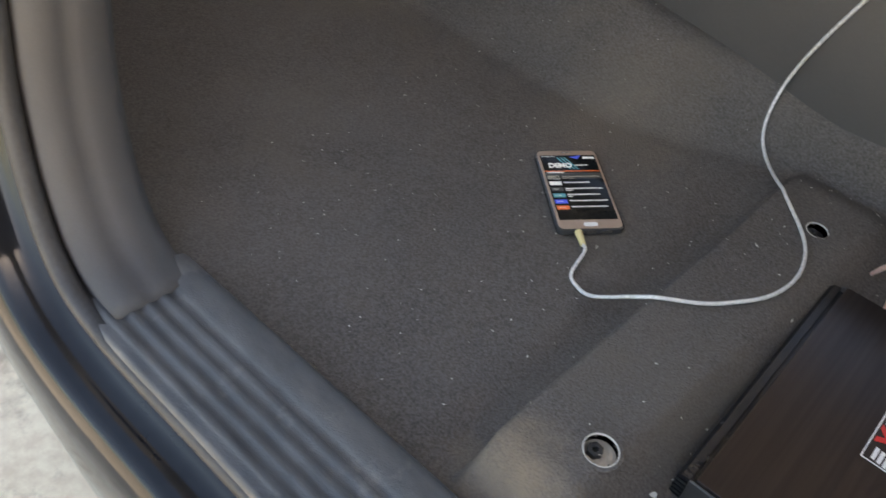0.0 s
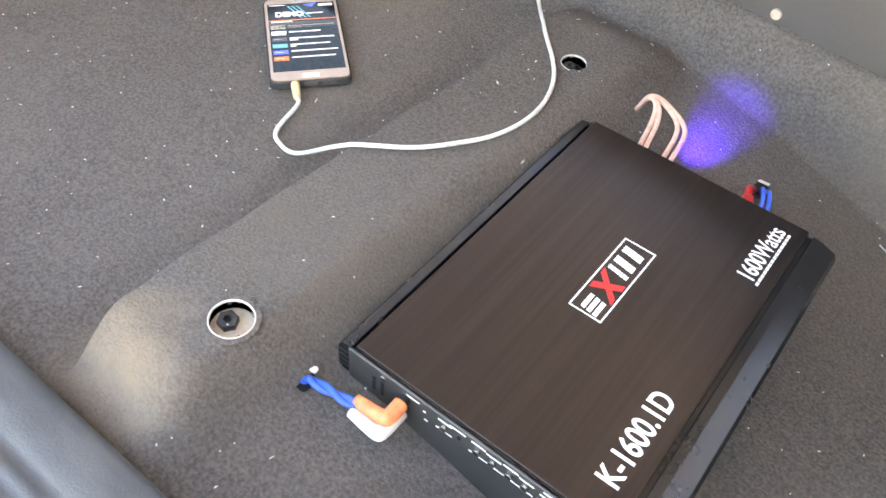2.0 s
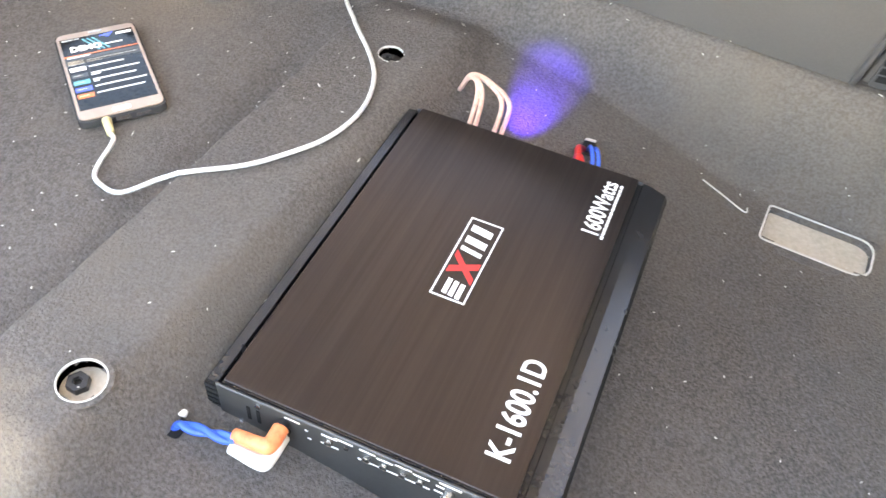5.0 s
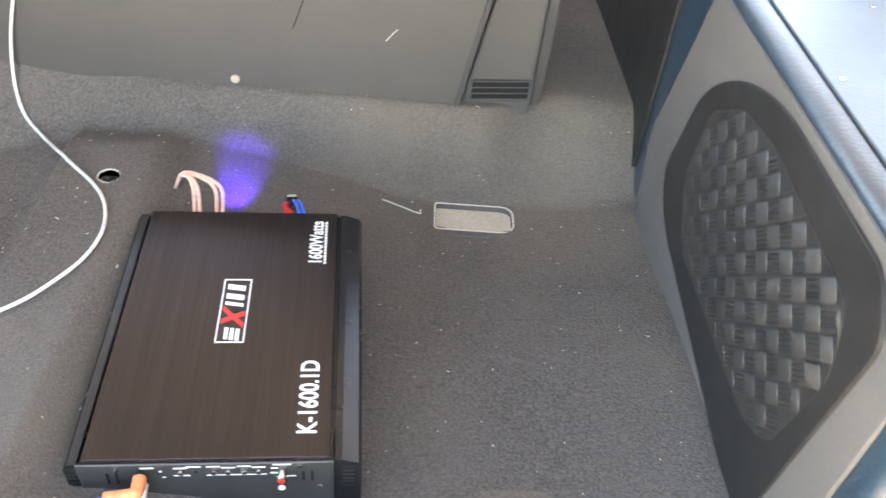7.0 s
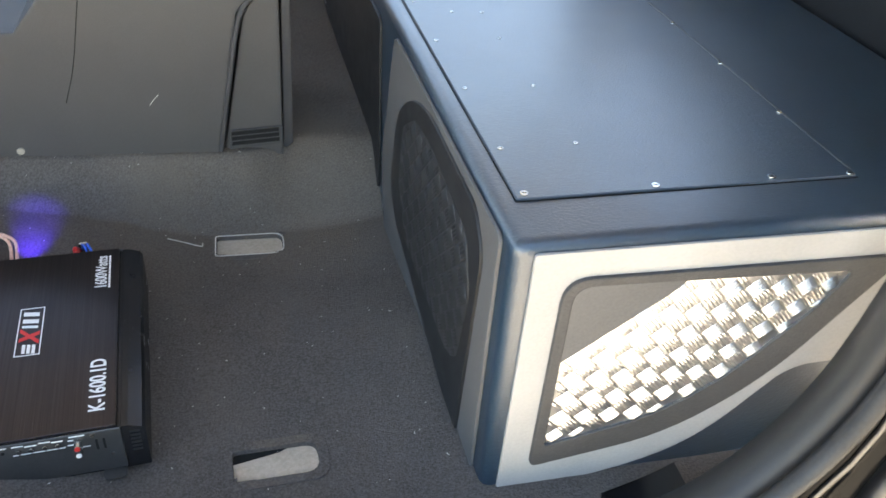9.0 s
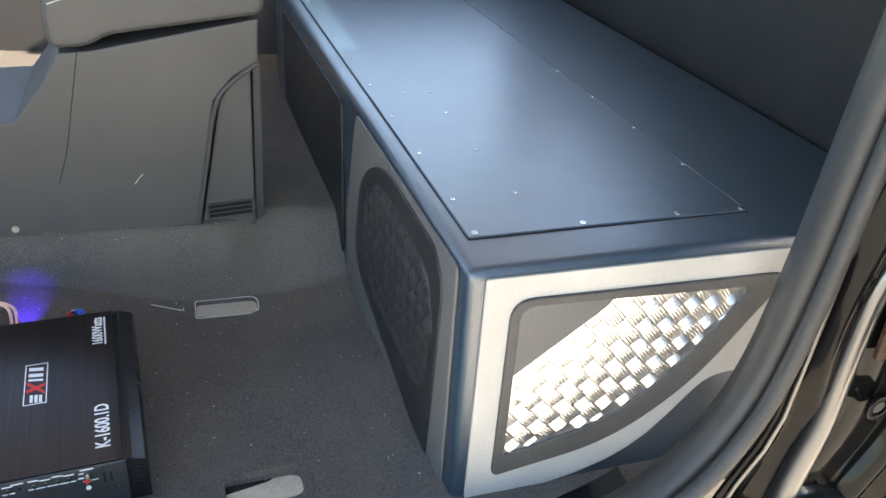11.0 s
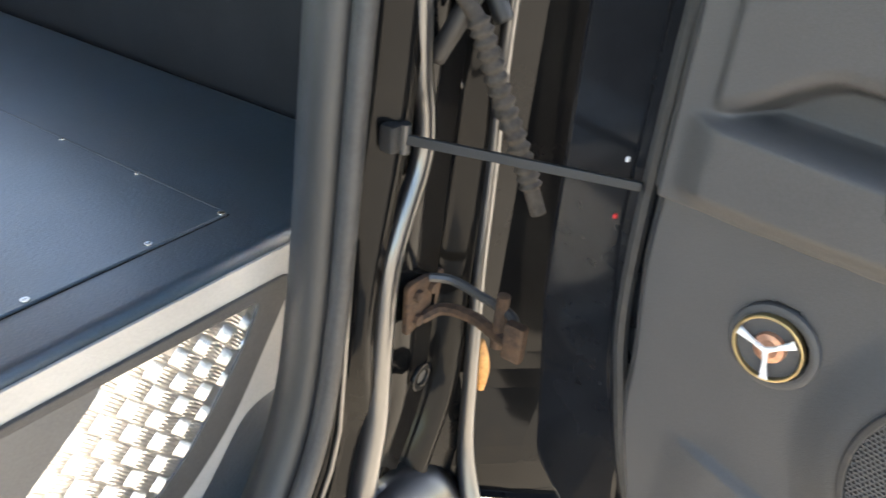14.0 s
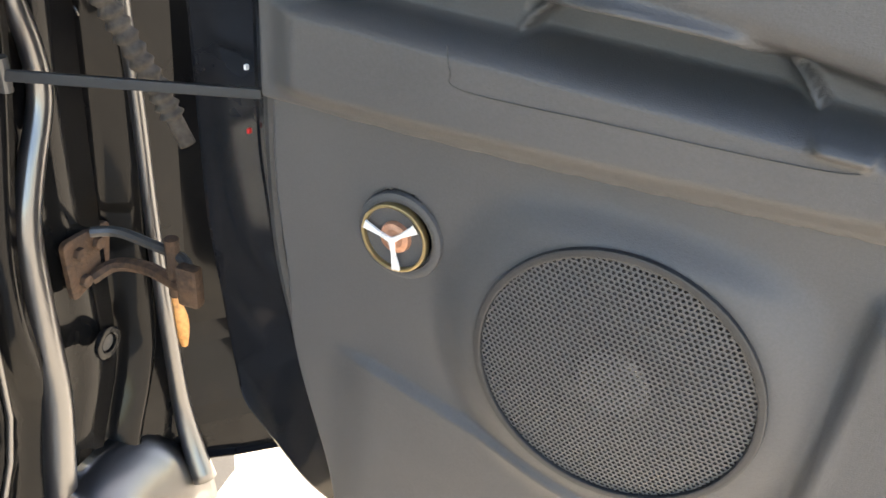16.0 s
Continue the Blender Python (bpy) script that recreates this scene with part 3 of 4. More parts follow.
tagged(link_mesh("ceiling", block(-1.35, 1.60, -0.16, 1.95, 1.47, 1.53), HEADLINER), "pale cloth roof lining", "ceiling", kind="structure")

# ---- speaker box ----
BOX = thing("speaker_box", (0, 0, 0), "navy-black vinyl speaker box with screwed lid and grey-framed grilles", "speaker box")
X0, Y0, X1, Y1, ZT = 0.768, 0.122, 1.455, 1.62, 0.408
part("body", block(X0, X1, Y0, Y1, 0.012, ZT - 0.003, 0.016, 4), VINYL, BOX, smooth=True)
part("lid", block(0.7945, 1.1865, 0.196, 1.52, ZT - 0.012, ZT, 0.0012, 1), VINYL, BOX, "screwed-down navy-black vinyl lid")
gap = frame_prism([(0.7925, 0.194), (1.1885, 0.194), (1.1885, 1.522), (0.7925, 1.522)], [(0.7960, 0.1975), (1.1850, 0.1975), (1.1850, 1.5185), (0.7960, 1.5185)], 0.0006, pose(0, 0, ZT - 0.0032))
part("lid_gap", gap, BLACK_HOLE, BOX)


# Painted highlight: a pale strip where the lid's right edge catches light.
part("edge_highlight", block(1.1857, 1.1872, 0.21, 1.50, ZT - 0.002, ZT + 0.0003), GREY_FELT, BOX, "pale strip standing for light caught on the lid edge")


def screw(x, y, size=0.0045):
    t = part("screw", disc(size, 0.0012, pose(x, y, ZT), 14, 0.0005), STEEL, BOX)
    part("recess", block(x - size * 0.6, x + size * 0.6, y - 0.0005, y + 0.0005, ZT + 0.0011, ZT + 0.0014), BLACK_HOLE, t)


for x, y in ((0.805, 0.205), (0.949, 0.203), (1.086, 0.204), (1.181, 0.200)):
    screw(x, y)
for k in range(1, 9):
    screw(0.808, 0.147 + 0.149 * k, 0.0034)
    screw(1.183, 0.200 + 0.144 * k, 0.0034)
for x, y in ((0.897, 0.298), (0.897, 0.444), (0.899, 0.596), (0.902, 0.693), (0.857, 0.698)):
    screw(x, y, 0.0030)

SIDE = axes((0, Y0 - 0.001, 0), (1, 0, 0), (0, 0, 1))       # local x = car x, local y = up, local z = towards the door
FRONT = axes((X0 - 0.001, 0, 0), (0, -1, 0), (0, 0, 1))      # local x = towards the door, local y = up, local z = towards the rear


def tread(outline, m, mat, name, cell=0.0205, tilt=0.0):
    """Five-bar tread plate: a sheet and raised bars in a chequer of two directions, kept inside the outline."""
    def inside(x, y):
        c = False
        for i in range(len(outline)):
            (xa, ya), (xb, yb) = outline[i - 1], outline[i]
            if (ya > y) != (yb > y) and x < (xb - xa) * (y - ya) / (yb - ya) + xa:
                c = not c
        return c
    sheet = prism(outline, 0.0015)
    sheet.transform(m)
    plate = part(name, sheet, mat, BOX, "chequered tread plate")
    verts, faces = [], []
    xs, ys = [p[0] for p in outline], [p[1] for p in outline]
    ca, sa = math.cos(tilt), math.sin(tilt)
    cx, cy = sum(xs) / len(xs), sum(ys) / len(ys)
    n = int(0.45 / cell)
    for i in range(-n, n):
        for j in range(-n, n):
            gx, gy = (i + 0.5) * cell, (j + 0.5) * cell
            x, y = cx + gx * ca - gy * sa, cy + gx * sa + gy * ca
            along = (i + j) % 2
            for k in range(5):
                o = (k - 2) * cell * 0.195
                e = [(s * cell * 0.47, o) if along else (o, s * cell * 0.47) for s in (-1, 1)]
                if not all(inside(x + a * ca - b * sa, y + a * sa + b * ca) for a, b in e):
                    continue
                L, W, Hh = cell * 0.49, cell * 0.085, 0.0021
                rows = []
                for s, hh in ((-1.0, 0.0), (-0.75, 0.8), (0.0, 1.0), (0.75, 0.8), (1.0, 0.0)):
                    for w, up in ((-1, 0.0), (0, 1.0), (1, 0.0)):
                        a, b = s * L, o + w * W
                        lx, ly = (a, b) if along else (b, a)
                        px, py = x + lx * ca - ly * sa, y + lx * sa + ly * ca
                        rows.append(m @ Vector((px, py, 0.0015 + Hh * hh * up)))
                base = len(verts)
                verts += rows
                for r in range(4):
                    for w in range(2):
                        a = base + r * 3 + w
                        q = (a, a + 3, a + 4, a + 1)
                        faces.append(q if along else q[::-1])
    me = bpy.data.meshes.new("tread_relief")
    me.from_pydata(verts, [], faces)
    me.materials.append(mat)
    me.polygons.foreach_set("use_smooth", [True] * len(me.polygons))
    bars = new("tread_relief", me)
    bars.parent = plate
    tagged(bars, kind="stuff")
    return plate


# grille towards the door
side_frame = rounded([(0.789, 0.396), (1.26, 0.391), (1.26, 0.200), (1.128, 0.198), (1.030, 0.080), (0.906, 0.042), (0.786, 0.038)], [0.004, 0.01, 0.01, 0.03, 0.09, 0.06, 0.004])
ring_out = rounded([(0.822, 0.365), (1.212, 0.357), (1.172, 0.300), (1.096, 0.188), (0.985, 0.110), (0.820, 0.082)], [0.03, 0.03, 0.05, 0.07, 0.06, 0.012])
fill = prism(side_frame, 0.0035, SIDE, 0.0012)
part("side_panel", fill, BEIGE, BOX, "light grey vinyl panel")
ring_in = rounded([(0.834, 0.355), (1.152, 0.342), (1.124, 0.292), (1.036, 0.192), (0.960, 0.145), (0.834, 0.117)], [0.022, 0.012, 0.03, 0.05, 0.05, 0.006])
part("grille_ring", frame_prism(ring_out, ring_in, 0.0085, SIDE, 0.002), GREY_RING, BOX, "dark grey vinyl grille ring")
part("corner_panel", prism([(0.831, 0.358), (0.831, 0.250), (0.938, 0.333), (0.948, 0.342), (0.956, 0.353)], 0.0080, SIDE), GREY_FELT, BOX, "plain grey corner panel")
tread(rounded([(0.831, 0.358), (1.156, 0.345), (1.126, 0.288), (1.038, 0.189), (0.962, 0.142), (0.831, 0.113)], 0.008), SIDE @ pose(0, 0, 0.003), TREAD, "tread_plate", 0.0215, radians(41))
# grille towards the rear
front_frame = rounded([(-0.660, 0.390), (-0.150, 0.397), (-0.155, 0.014), (-0.715, 0.014), (-0.742, 0.145)], [0.02, 0.012, 0.01, 0.01, 0.03])
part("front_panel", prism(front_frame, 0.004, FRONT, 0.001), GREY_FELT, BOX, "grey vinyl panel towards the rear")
front_ring = rounded([(-0.440, 0.384), (-0.222, 0.384), (-0.186, 0.345), (-0.217, 0.030), (-0.600, 0.095), (-0.655, 0.140), (-0.610, 0.295), (-0.53, 0.355)], [0.05, 0.02, 0.02, 0.012, 0.03, 0.03, 0.05, 0.05])
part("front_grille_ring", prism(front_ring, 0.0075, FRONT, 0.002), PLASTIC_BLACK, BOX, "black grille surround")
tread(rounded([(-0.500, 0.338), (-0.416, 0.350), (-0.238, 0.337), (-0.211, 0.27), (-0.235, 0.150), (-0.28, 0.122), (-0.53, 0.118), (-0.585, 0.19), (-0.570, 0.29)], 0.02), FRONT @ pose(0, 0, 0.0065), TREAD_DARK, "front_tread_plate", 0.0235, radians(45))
part("dark_panel", prism(rounded([(-1.45, 0.36), (-0.772, 0.37), (-0.772, 0.05), (-1.45, 0.05)], 0.02), 0.004, FRONT, 0.001), PLASTIC_BLACK, BOX, "black panel beside the grille")
# the box stands slightly askew: its long sides lean towards the rear of the car as they go in
for piece in BOX.children_recursive:
    for v in piece.data.vertices:
        v.co.x -= 0.036 * (v.co.y - Y0)
riser = link_mesh("dash_lower_panel", block(1.457, 1.497, 0.02, 1.84, 0.0, 0.79, 0.012, 3), DASH, smooth=True)
tagged(riser, "dark navy-black padded panel rising behind the speaker box", "dashboard", kind="structure")

# ---- centre console ----
def console():
    t = thing("centre_console", (0, 0, 0), "warm grey plastic centre console with a foot vent and padded top", "console")
    m = axes((0, 0.784, 0), (1, 0.02, 0), (0, 0, 1))
    # local x along the car, local y up, local z towards the door
    side = [(-0.75, 0.16), (-0.20, 0.15), (0.17, 0.10), (0.462, 0.09), (0.520, 0.375), (0.555, 0.415), (0.600, 0.440), (0.605, 0.515), (0.335, 0.470), (0.285, 0.468), (0.255, 0.42), (0.20, 0.355), (-0.75, 0.345)]
    part("side_panel", prism(side, 0.30, m @ pose(0, 0, -0.30), 0.004), PLASTIC_WARM, t)
    wing = [(0.474, 0.10), (0.578, 0.115), (0.588, 0.428), (0.552, 0.400), (0.531, 0.370)]
    part("end_wing", prism(wing, 0.29, m @ pose(0, 0, -0.302), 0.004), PLASTIC_WARM, t)
    part("end_trim", prism([(0.580, 0.115), (0.597, 0.13), (0.606, 0.43), (0.592, 0.43)], 0.25, m @ pose(0, 0, -0.275), 0.003), PLASTIC, t)
    part("groove", tube([m @ Vector(p) for p in ((0.467, 0.10, -0.003), (0.495, 0.24, -0.002), (0.523, 0.365, -0.002), (0.553, 0.405, -0.002), (0.598, 0.436, -0.002))], 0.0045, 8), PLASTIC, t)
    part("panel_seam", tube([m @ Vector(p) for p in ((0.315, 0.47, 0.0), (0.295, 0.39, 0.0002), (0.272, 0.30, 0.0002), (0.250, 0.24, 0.0))], 0.0007, 6), BLACK_HOLE, t, "fine panel seam")
    vent = part("foot_vent", prism(rounded([(0.488, 0.134), (0.578, 0.140), (0.580, 0.173), (0.494, 0.170)], 0.004), 0.003, m @ pose(0, 0, -0.010), 0.0008), PLASTIC, t)
    for k in range(3):
        y = 0.143 + 0.0095 * k
        part("slot", prism([(0.493, y - 0.001), (0.573, y + 0.003), (0.573, y + 0.0098), (0.494, y + 0.0058)], 0.001, m @ pose(0, 0, -0.0068)), BLACK_HOLE, vent)
    pad = rounded([(0.275, 0.475), (0.335, 0.478), (0.365, 0.495), (0.615, 0.522), (0.618, 0.575), (0.56, 0.60), (0.30, 0.585), (0.272, 0.54)], 0.02)
    part("padded_top", prism(pad, 0.31, m @ pose(0, 0, -0.303), 0.014, None, 4), PLASTIC_WARM, t, "padded grey armrest top with stitching", smooth=False)
    part("stitching", tube([m @ Vector((0.285 + 0.011 * k, 0.548 + 0.0035 * k if k < 6 else 0.566 + 0.0006 * k, 0.0062)) for k in range(29)], 0.0012, 6, 2), LINT, t, "pale stitching")
    part("scratch", tube([m @ Vector(p) for p in ((0.372, 0.228, 0.0), (0.380, 0.238, 0.0003), (0.388, 0.246, 0.0))], 0.0006, 6), LINT, t, "short pale scratch")
    part("fixing_clip", disc(0.006, 0.003, m @ pose(0.166, 0.160, 0.0), 14, 0.001), SLOT_METAL, t, "small pale fixing clip")
    return t


console()

# ---- amplifier ----
AX, AY = Vector((0.259, 0.0216, -0.006)), Vector((-0.028, 0.355, -0.003))
AMP_POSE = axes(Vector((0.2372, 0.385, 0.1170)), AX, AY)
AMP_W, AMP_L, AMP_H = 0.259, 0.345, 0.072


def amplifier():
    t = thing("car_amplifier", AMP_POSE, "flat black brushed aluminium car amplifier with white lettering on carpet", "amplifier")
    w, l, h = AMP_W / 2, AMP_L / 2, AMP_H
    # body extrusion: raised flat middle, a groove, and a dropped rail each side
    prof = [(-w, -h), (-w, -0.010), (-w + 0.004, -0.004), (-w + 0.012, -0.003), (-w + 0.013, -0.008), (-w + 0.016, -0.008), (-w + 0.0165, 0.0), (w - 0.024, 0.0), (w - 0.0235, -0.004),
            (w - 0.020, -0.004), (w - 0.019, -0.001), (w - 0.012, -0.0015), (w + 0.003, -0.007), (w + 0.006, -0.013), (w + 0.006, -h)]
    turn = Matrix(((1, 0, 0, 0), (0, 0, -1, 0), (0, 1, 0, 0), (0, 0, 0, 1)))
    rail = prism(prof, AMP_L, turn @ pose(0, 0, -l))
    part("heatsink_body", rail, AMP_RAIL, t)
    top = block(-w + 0.0168, w - 0.0243, -l + 0.002, l + 0.001, -0.001, 0.0012, 0.0004, 1)
    part("brushed_cover", top, AMP_TOP, t, "brushed black aluminium cover")
    part("end_plate", block(-w + 0.012, w - 0.020, -l - 0.0025, -l, -h + 0.004, -0.001, 0.0008, 1), AMP_END, t, "satin black connector end plate")
    part("far_end_plate", block(-w + 0.012, w - 0.020, l, l + 0.0025, -h + 0.004, -0.001, 0.0008, 1), AMP_END, t)
    for sx in (-1, 1):
        for k in range(6):
            z = -0.010 - 0.0062 * k
            x = sx * (w - 0.006)
            part("fin_slot", block(x - 0.0055, x + 0.0055, -l - 0.0008, -l + 0.004, z - 0.0036, z - 0.0006), BLACK_HOLE, t)
    for x in (-0.092, -0.084, 0.082, 0.090):
        part("cooling_slot", block(x - 0.0013, x + 0.0013, -l - 0.0031, -l - 0.0022, -0.030, -0.014), BLACK_HOLE, t)
    for x, z in ((-0.083, -0.0065), (0.079, -0.006), (0.097, -0.040), (-0.1, -0.040)):
        part("case_screw", disc(0.0026, 0.0018, axes((x, -l - 0.0025, z), (1, 0, 0), (0, 0, 1)), 12, 0.0006), STEEL, t)
    # controls on the end plate
    for k, x in enumerate((-0.027, 0.002, 0.015, 0.029, 0.042)):
        kn = part("gain_knob", disc(0.0030, 0.003, axes((x, -l - 0.0025, -0.0125), (1, 0, 0), (0, 0, 1)), 16, 0.0006), STEEL, t)
        part("knob_slot", block(x - 0.0026, x + 0.0026, -l - 0.0058, -l - 0.0053, -0.0129, -0.0121), BLACK_HOLE, kn)
        for dx in (-0.004, 0.004):
            part("printed_bar", block(x + dx - 0.0030, x + dx + 0.0030, -l - 0.0029, -l - 0.0025, -0.0192, -0.0181), WHITE_INK, t)
        part("printed_bar", block(x - 0.006, x + 0.006, -l - 0.0029, -l - 0.0025, -0.0078 + 0.002 * (k % 2), -0.0064 + 0.002 * (k % 2)), WHITE_INK, t)
    part("remote_led", disc(0.0018, 0.001, axes((-0.014, -l - 0.0025, -0.0125), (1, 0, 0), (0, 0, 1)), 12), BLACK_HOLE, t)
    for x, z, a in ((-0.056, -0.006, 0.006), (-0.016, -0.005, 0.007), (0.063, -0.0035, 0.008), (0.056, -0.009, 0.003), (0.056, -0.0165, 0.004), (0.066, -0.0225, 0.009), (-0.045, -0.0115, 0.0012), (-0.043, -0.021, 0.0015)):
        part("printed_bar", block(x - a, x + a, -l - 0.0029, -l - 0.0025, z - 0.0007, z + 0.0007), WHITE_INK, t)
    for x in (-0.062, 0.063):
        for z in (-0.0125, -0.0235):
            j = part("rca_socket", tube([(x, -l, z), (x, -l - 0.014, z)], 0.0042, 16, 0), STEEL if x > 0 else PLASTIC_BLACK, t)
            part("insulator", tube([(x, -l - 0.0138, z), (x, -l - 0.0150, z)], 0.0030, 14, 0), RED_WIRE if z > -0.02 else WHITE_PLUG, j)
    for x in (-0.095, 0.095):
        part("mounting_foot", prism(rounded([(x - 0.013, -l - 0.016), (x + 0.013, -l - 0.016), (x + 0.013, -l + 0.01), (x - 0.013, -l + 0.01)], 0.007), 0.002, pose(0, 0, -h)), AMP_END, t)
    # print on the cover; its lines run along the amplifier
    up = 0.0013
    logo = axes((0.0, 0.012, up), (0, 1, 0), (-1, 0, 0))
    frame_out = [(-0.046, -0.0148), (0.046, -0.0148), (0.046, 0.0148), (-0.046, 0.0148)]
    part("logo_frame", frame_prism(frame_out, inset(frame_out, 0.0014), 0.0003, logo), WHITE_INK, t)
    # emblem drawn as plain shapes: white bars and a red cross
    def bar(x0, x1, y0, y1, mat, lean=0.16):
        part("emblem_shape", prism([(x0 + y0 * lean, y0), (x1 + y0 * lean, y0), (x1 + y1 * lean, y1), (x0 + y1 * lean, y1)], 0.0003, logo), mat, t)
    for y in (-0.009, -0.0032, 0.0026):
        bar(-0.042, -0.026, y, y + 0.0040, WHITE_INK)
    part("emblem_cross", prism([(-0.026, -0.012), (-0.019, -0.012), (0.006, 0.0115), (-0.001, 0.0115)], 0.0004, logo), RED_INK, t)
    part("emblem_cross", prism([(-0.020, 0.0115), (-0.013, 0.0115), (-0.001, -0.012), (-0.008, -0.012)], 0.00035, logo), RED_INK, t)
    bar(0.006, 0.0105, -0.009, 0.010, WHITE_INK)
    for x in (0.0155, 0.0295):
        bar(x, x + 0.0075, -0.009, 0.010, WHITE_INK)
    writing("model_writing", "K-1600.1D", 0.0255, axes((0.0925, -0.146, up), (0, 1, 0), (-1, 0, 0)), WHITE_INK, t, 0.088, 0.0, 0.0005)
    writing("power_writing", "1600Watts", 0.0215, axes((0.0895, 0.084, up), (0, 1, 0), (-1, 0, 0)), WHITE_INK, t, 0.074, 0.0, 0.0003)
    for k in range(14):
        part("printed_bar", block(0.0920, 0.0945, 0.084 + 0.0053 * k, 0.0882 + 0.0053 * k, up, up + 0.0003), WHITE_INK, t)
    return t


amplifier()


def amp(x, y, z):
    return AMP_POSE @ Vector((x, y, z))


def on_floor(x, y, up=0.002):
    return (x, y, floor_height(x, y) + up)


# signal lead: two blue wires into an orange and a white plug
lead = thing("signal_lead", amp(-0.062, -0.19, -0.015), "blue twisted signal lead with orange and white right-angle plugs", "cable")
inv = lead.matrix_world.inverted()
def leadpart(name, pts, r, mat, steps=8, sides=12):
    bm = tube(pts, r, sides, steps)
    bm.transform(inv)
    return part(name, bm, mat, lead, smooth=True)
leadpart("plug", [amp(-0.062, -0.1805, -0.0125), amp(-0.062, -0.193, -0.0125), amp(-0.066, -0.197, -0.013), amp(-0.090, -0.196, -0.018)], lambda t: 0.0062 - 0.003 * max(0, t - 0.55), ORANGE_WIRE)
leadpart("plug", [amp(-0.062, -0.1805, -0.0235), amp(-0.062, -0.200, -0.0235), amp(-0.066, -0.204, -0.024), amp(-0.090, -0.202, -0.026)], lambda t: 0.0062 - 0.003 * max(0, t - 0.55), WHITE_PLUG)
for k in (0, 1):
    pts = []
    for i in range(9):
        s = i / 8
        a = s * 7 + k * math.pi
        c = amp(-0.088 - 0.050 * s, -0.199 - 0.004 * s, -0.020 - 0.006 * s)
        c.z = max(c.z, floor_height(c.x, c.y) + 0.003) if s < 0.9 else floor_height(c.x, c.y) - 0.002
        pts.append(c + Vector((0.001 * math.cos(a), 0.0022 * math.sin(a), 0.0022 * math.cos(a))))
    leadpart("wire", pts, 0.0027, BLUE_WIRE)

hole = thing("wire_hole", on_floor(0.118, 0.171, 0.0006), "small dark hole in the carpet around the blue lead", "hole")
part("dark_inside", prism(rounded([(-0.006, -0.008), (0.007, -0.007), (0.006, 0.008), (-0.005, 0.009)], 0.004), 0.001), BLACK_HOLE, hole)
part("flap", prism(rounded([(-0.004, 0.008), (0.003, 0.009), (0.002, 0.014), (-0.002, 0.014)], 0.002), 0.0015, pose(0, 0, 0.001, 20)), LINT, hole, "pale torn carpet flap")
# speaker wires and power wires at the far end of the amplifier
wire = thing("speaker_wire", amp(-0.05, 0.20, -0.03), "bare copper-coloured speaker wires looping out of the carpet", "cable")
winv = wire.matrix_world.inverted()
def loop_to(name, parent, inverse, pts, r, mat):
    bm = tube(pts, r, 10, 8)
    bm.transform(inverse)
    part(name, bm, mat, parent, smooth=True)
TIP = Vector(on_floor(0.113, 0.628, 0.0))
for dx, bulge in ((0.0, 0.0), (0.006, 0.004), (0.026, 0.020), (0.033, 0.026)):
    loop_to("strand", wire, winv, [amp(-0.066 + dx, 0.170, -0.030), amp(-0.068 + dx, 0.188, -0.016), Vector((0.146 + bulge * 1.25, 0.598 + bulge * 0.3, 0.113)), Vector((0.138 + bulge * 0.5, 0.614 + bulge * 0.25, 0.119)), Vector((0.126, 0.622 + bulge * 0.2, 0.116)), TIP], 0.0025, COPPER_WIRE)
power = thing("power_wire", amp(0.06, 0.20, -0.03), "red and blue power wires coming through the carpet", "cable")
pinv = power.matrix_world.inverted()
loop_to("red_terminal", power, pinv, [amp(0.046, 0.172, -0.026), amp(0.045, 0.196, -0.024), amp(0.042, 0.208, -0.026)], lambda t: 0.0072 - 0.0015 * t, RED_WIRE)
loop_to("red_wire", power, pinv, [amp(0.042, 0.206, -0.026), amp(0.038, 0.222, -0.026), Vector(on_floor(0.252, 0.648, -0.002))], 0.0036, RED_WIRE)
for dx in (0.0, 0.006):
    loop_to("blue_wire", power, pinv, [amp(0.058 + dx, 0.172, -0.030), amp(0.058 + dx, 0.198, -0.022), amp(0.050 + dx, 0.222, -0.020), Vector(on_floor(0.256 + dx * 0.4, 0.651, -0.002))], 0.0022, BLUE_WIRE)
clip = thing("carpet_slit", on_floor(0.255, 0.652, 0.0), "small torn slit in the carpet around the wires", "hole")
part("flap", ring(0.010, 0.013, 0.003, pose(0, 0, -0.001), 18, 0.001), CARPET_DUSTY, clip)
part("dark_inside", disc(0.011, 0.001, pose(0, 0, 0.0005), 18), BLACK_HOLE, clip)
part("torn_tab", prism(rounded([(-0.006, 0.007), (0.006, 0.008), (0.006, 0.011), (-0.005, 0.010)], 0.001), 0.001, pose(0, 0, 0.001, 15, 0, 0)), LINT, clip, "pale torn tab")

# blue power light of the amplifier, shining on the tunnel carpet
led = thing("power_led", amp(-0.026, 0.1738, -0.012), "blue power light on the amplifier's far end", "light")
part("lens", disc(0.003, 0.004, pose(0, 0, 0, -90), 14, 0.001), plain("blue_led", (0.08, 0.05, 1.0), 0.2, 0, 1.0), led)
glow = new("blue_glow", bpy.data.lights.new("blue_glow", "SPOT"))
glow.data.energy, glow.data.color, glow.data.spot_size, glow.data.spot_blend, glow.data.shadow_soft_size = 1.0, (0.06, 0.02, 1.0), radians(38), 1.0, 0.006
glow.matrix_world = look(amp(-0.022, 0.182, -0.002), (0.184, 0.672, 0.072))

# ---- phone ----
PH = axes(Vector((-0.2145, 0.462, 0.0945)), (0.053, 0.072, 0.0), (-0.117, 0.110, 0.0))


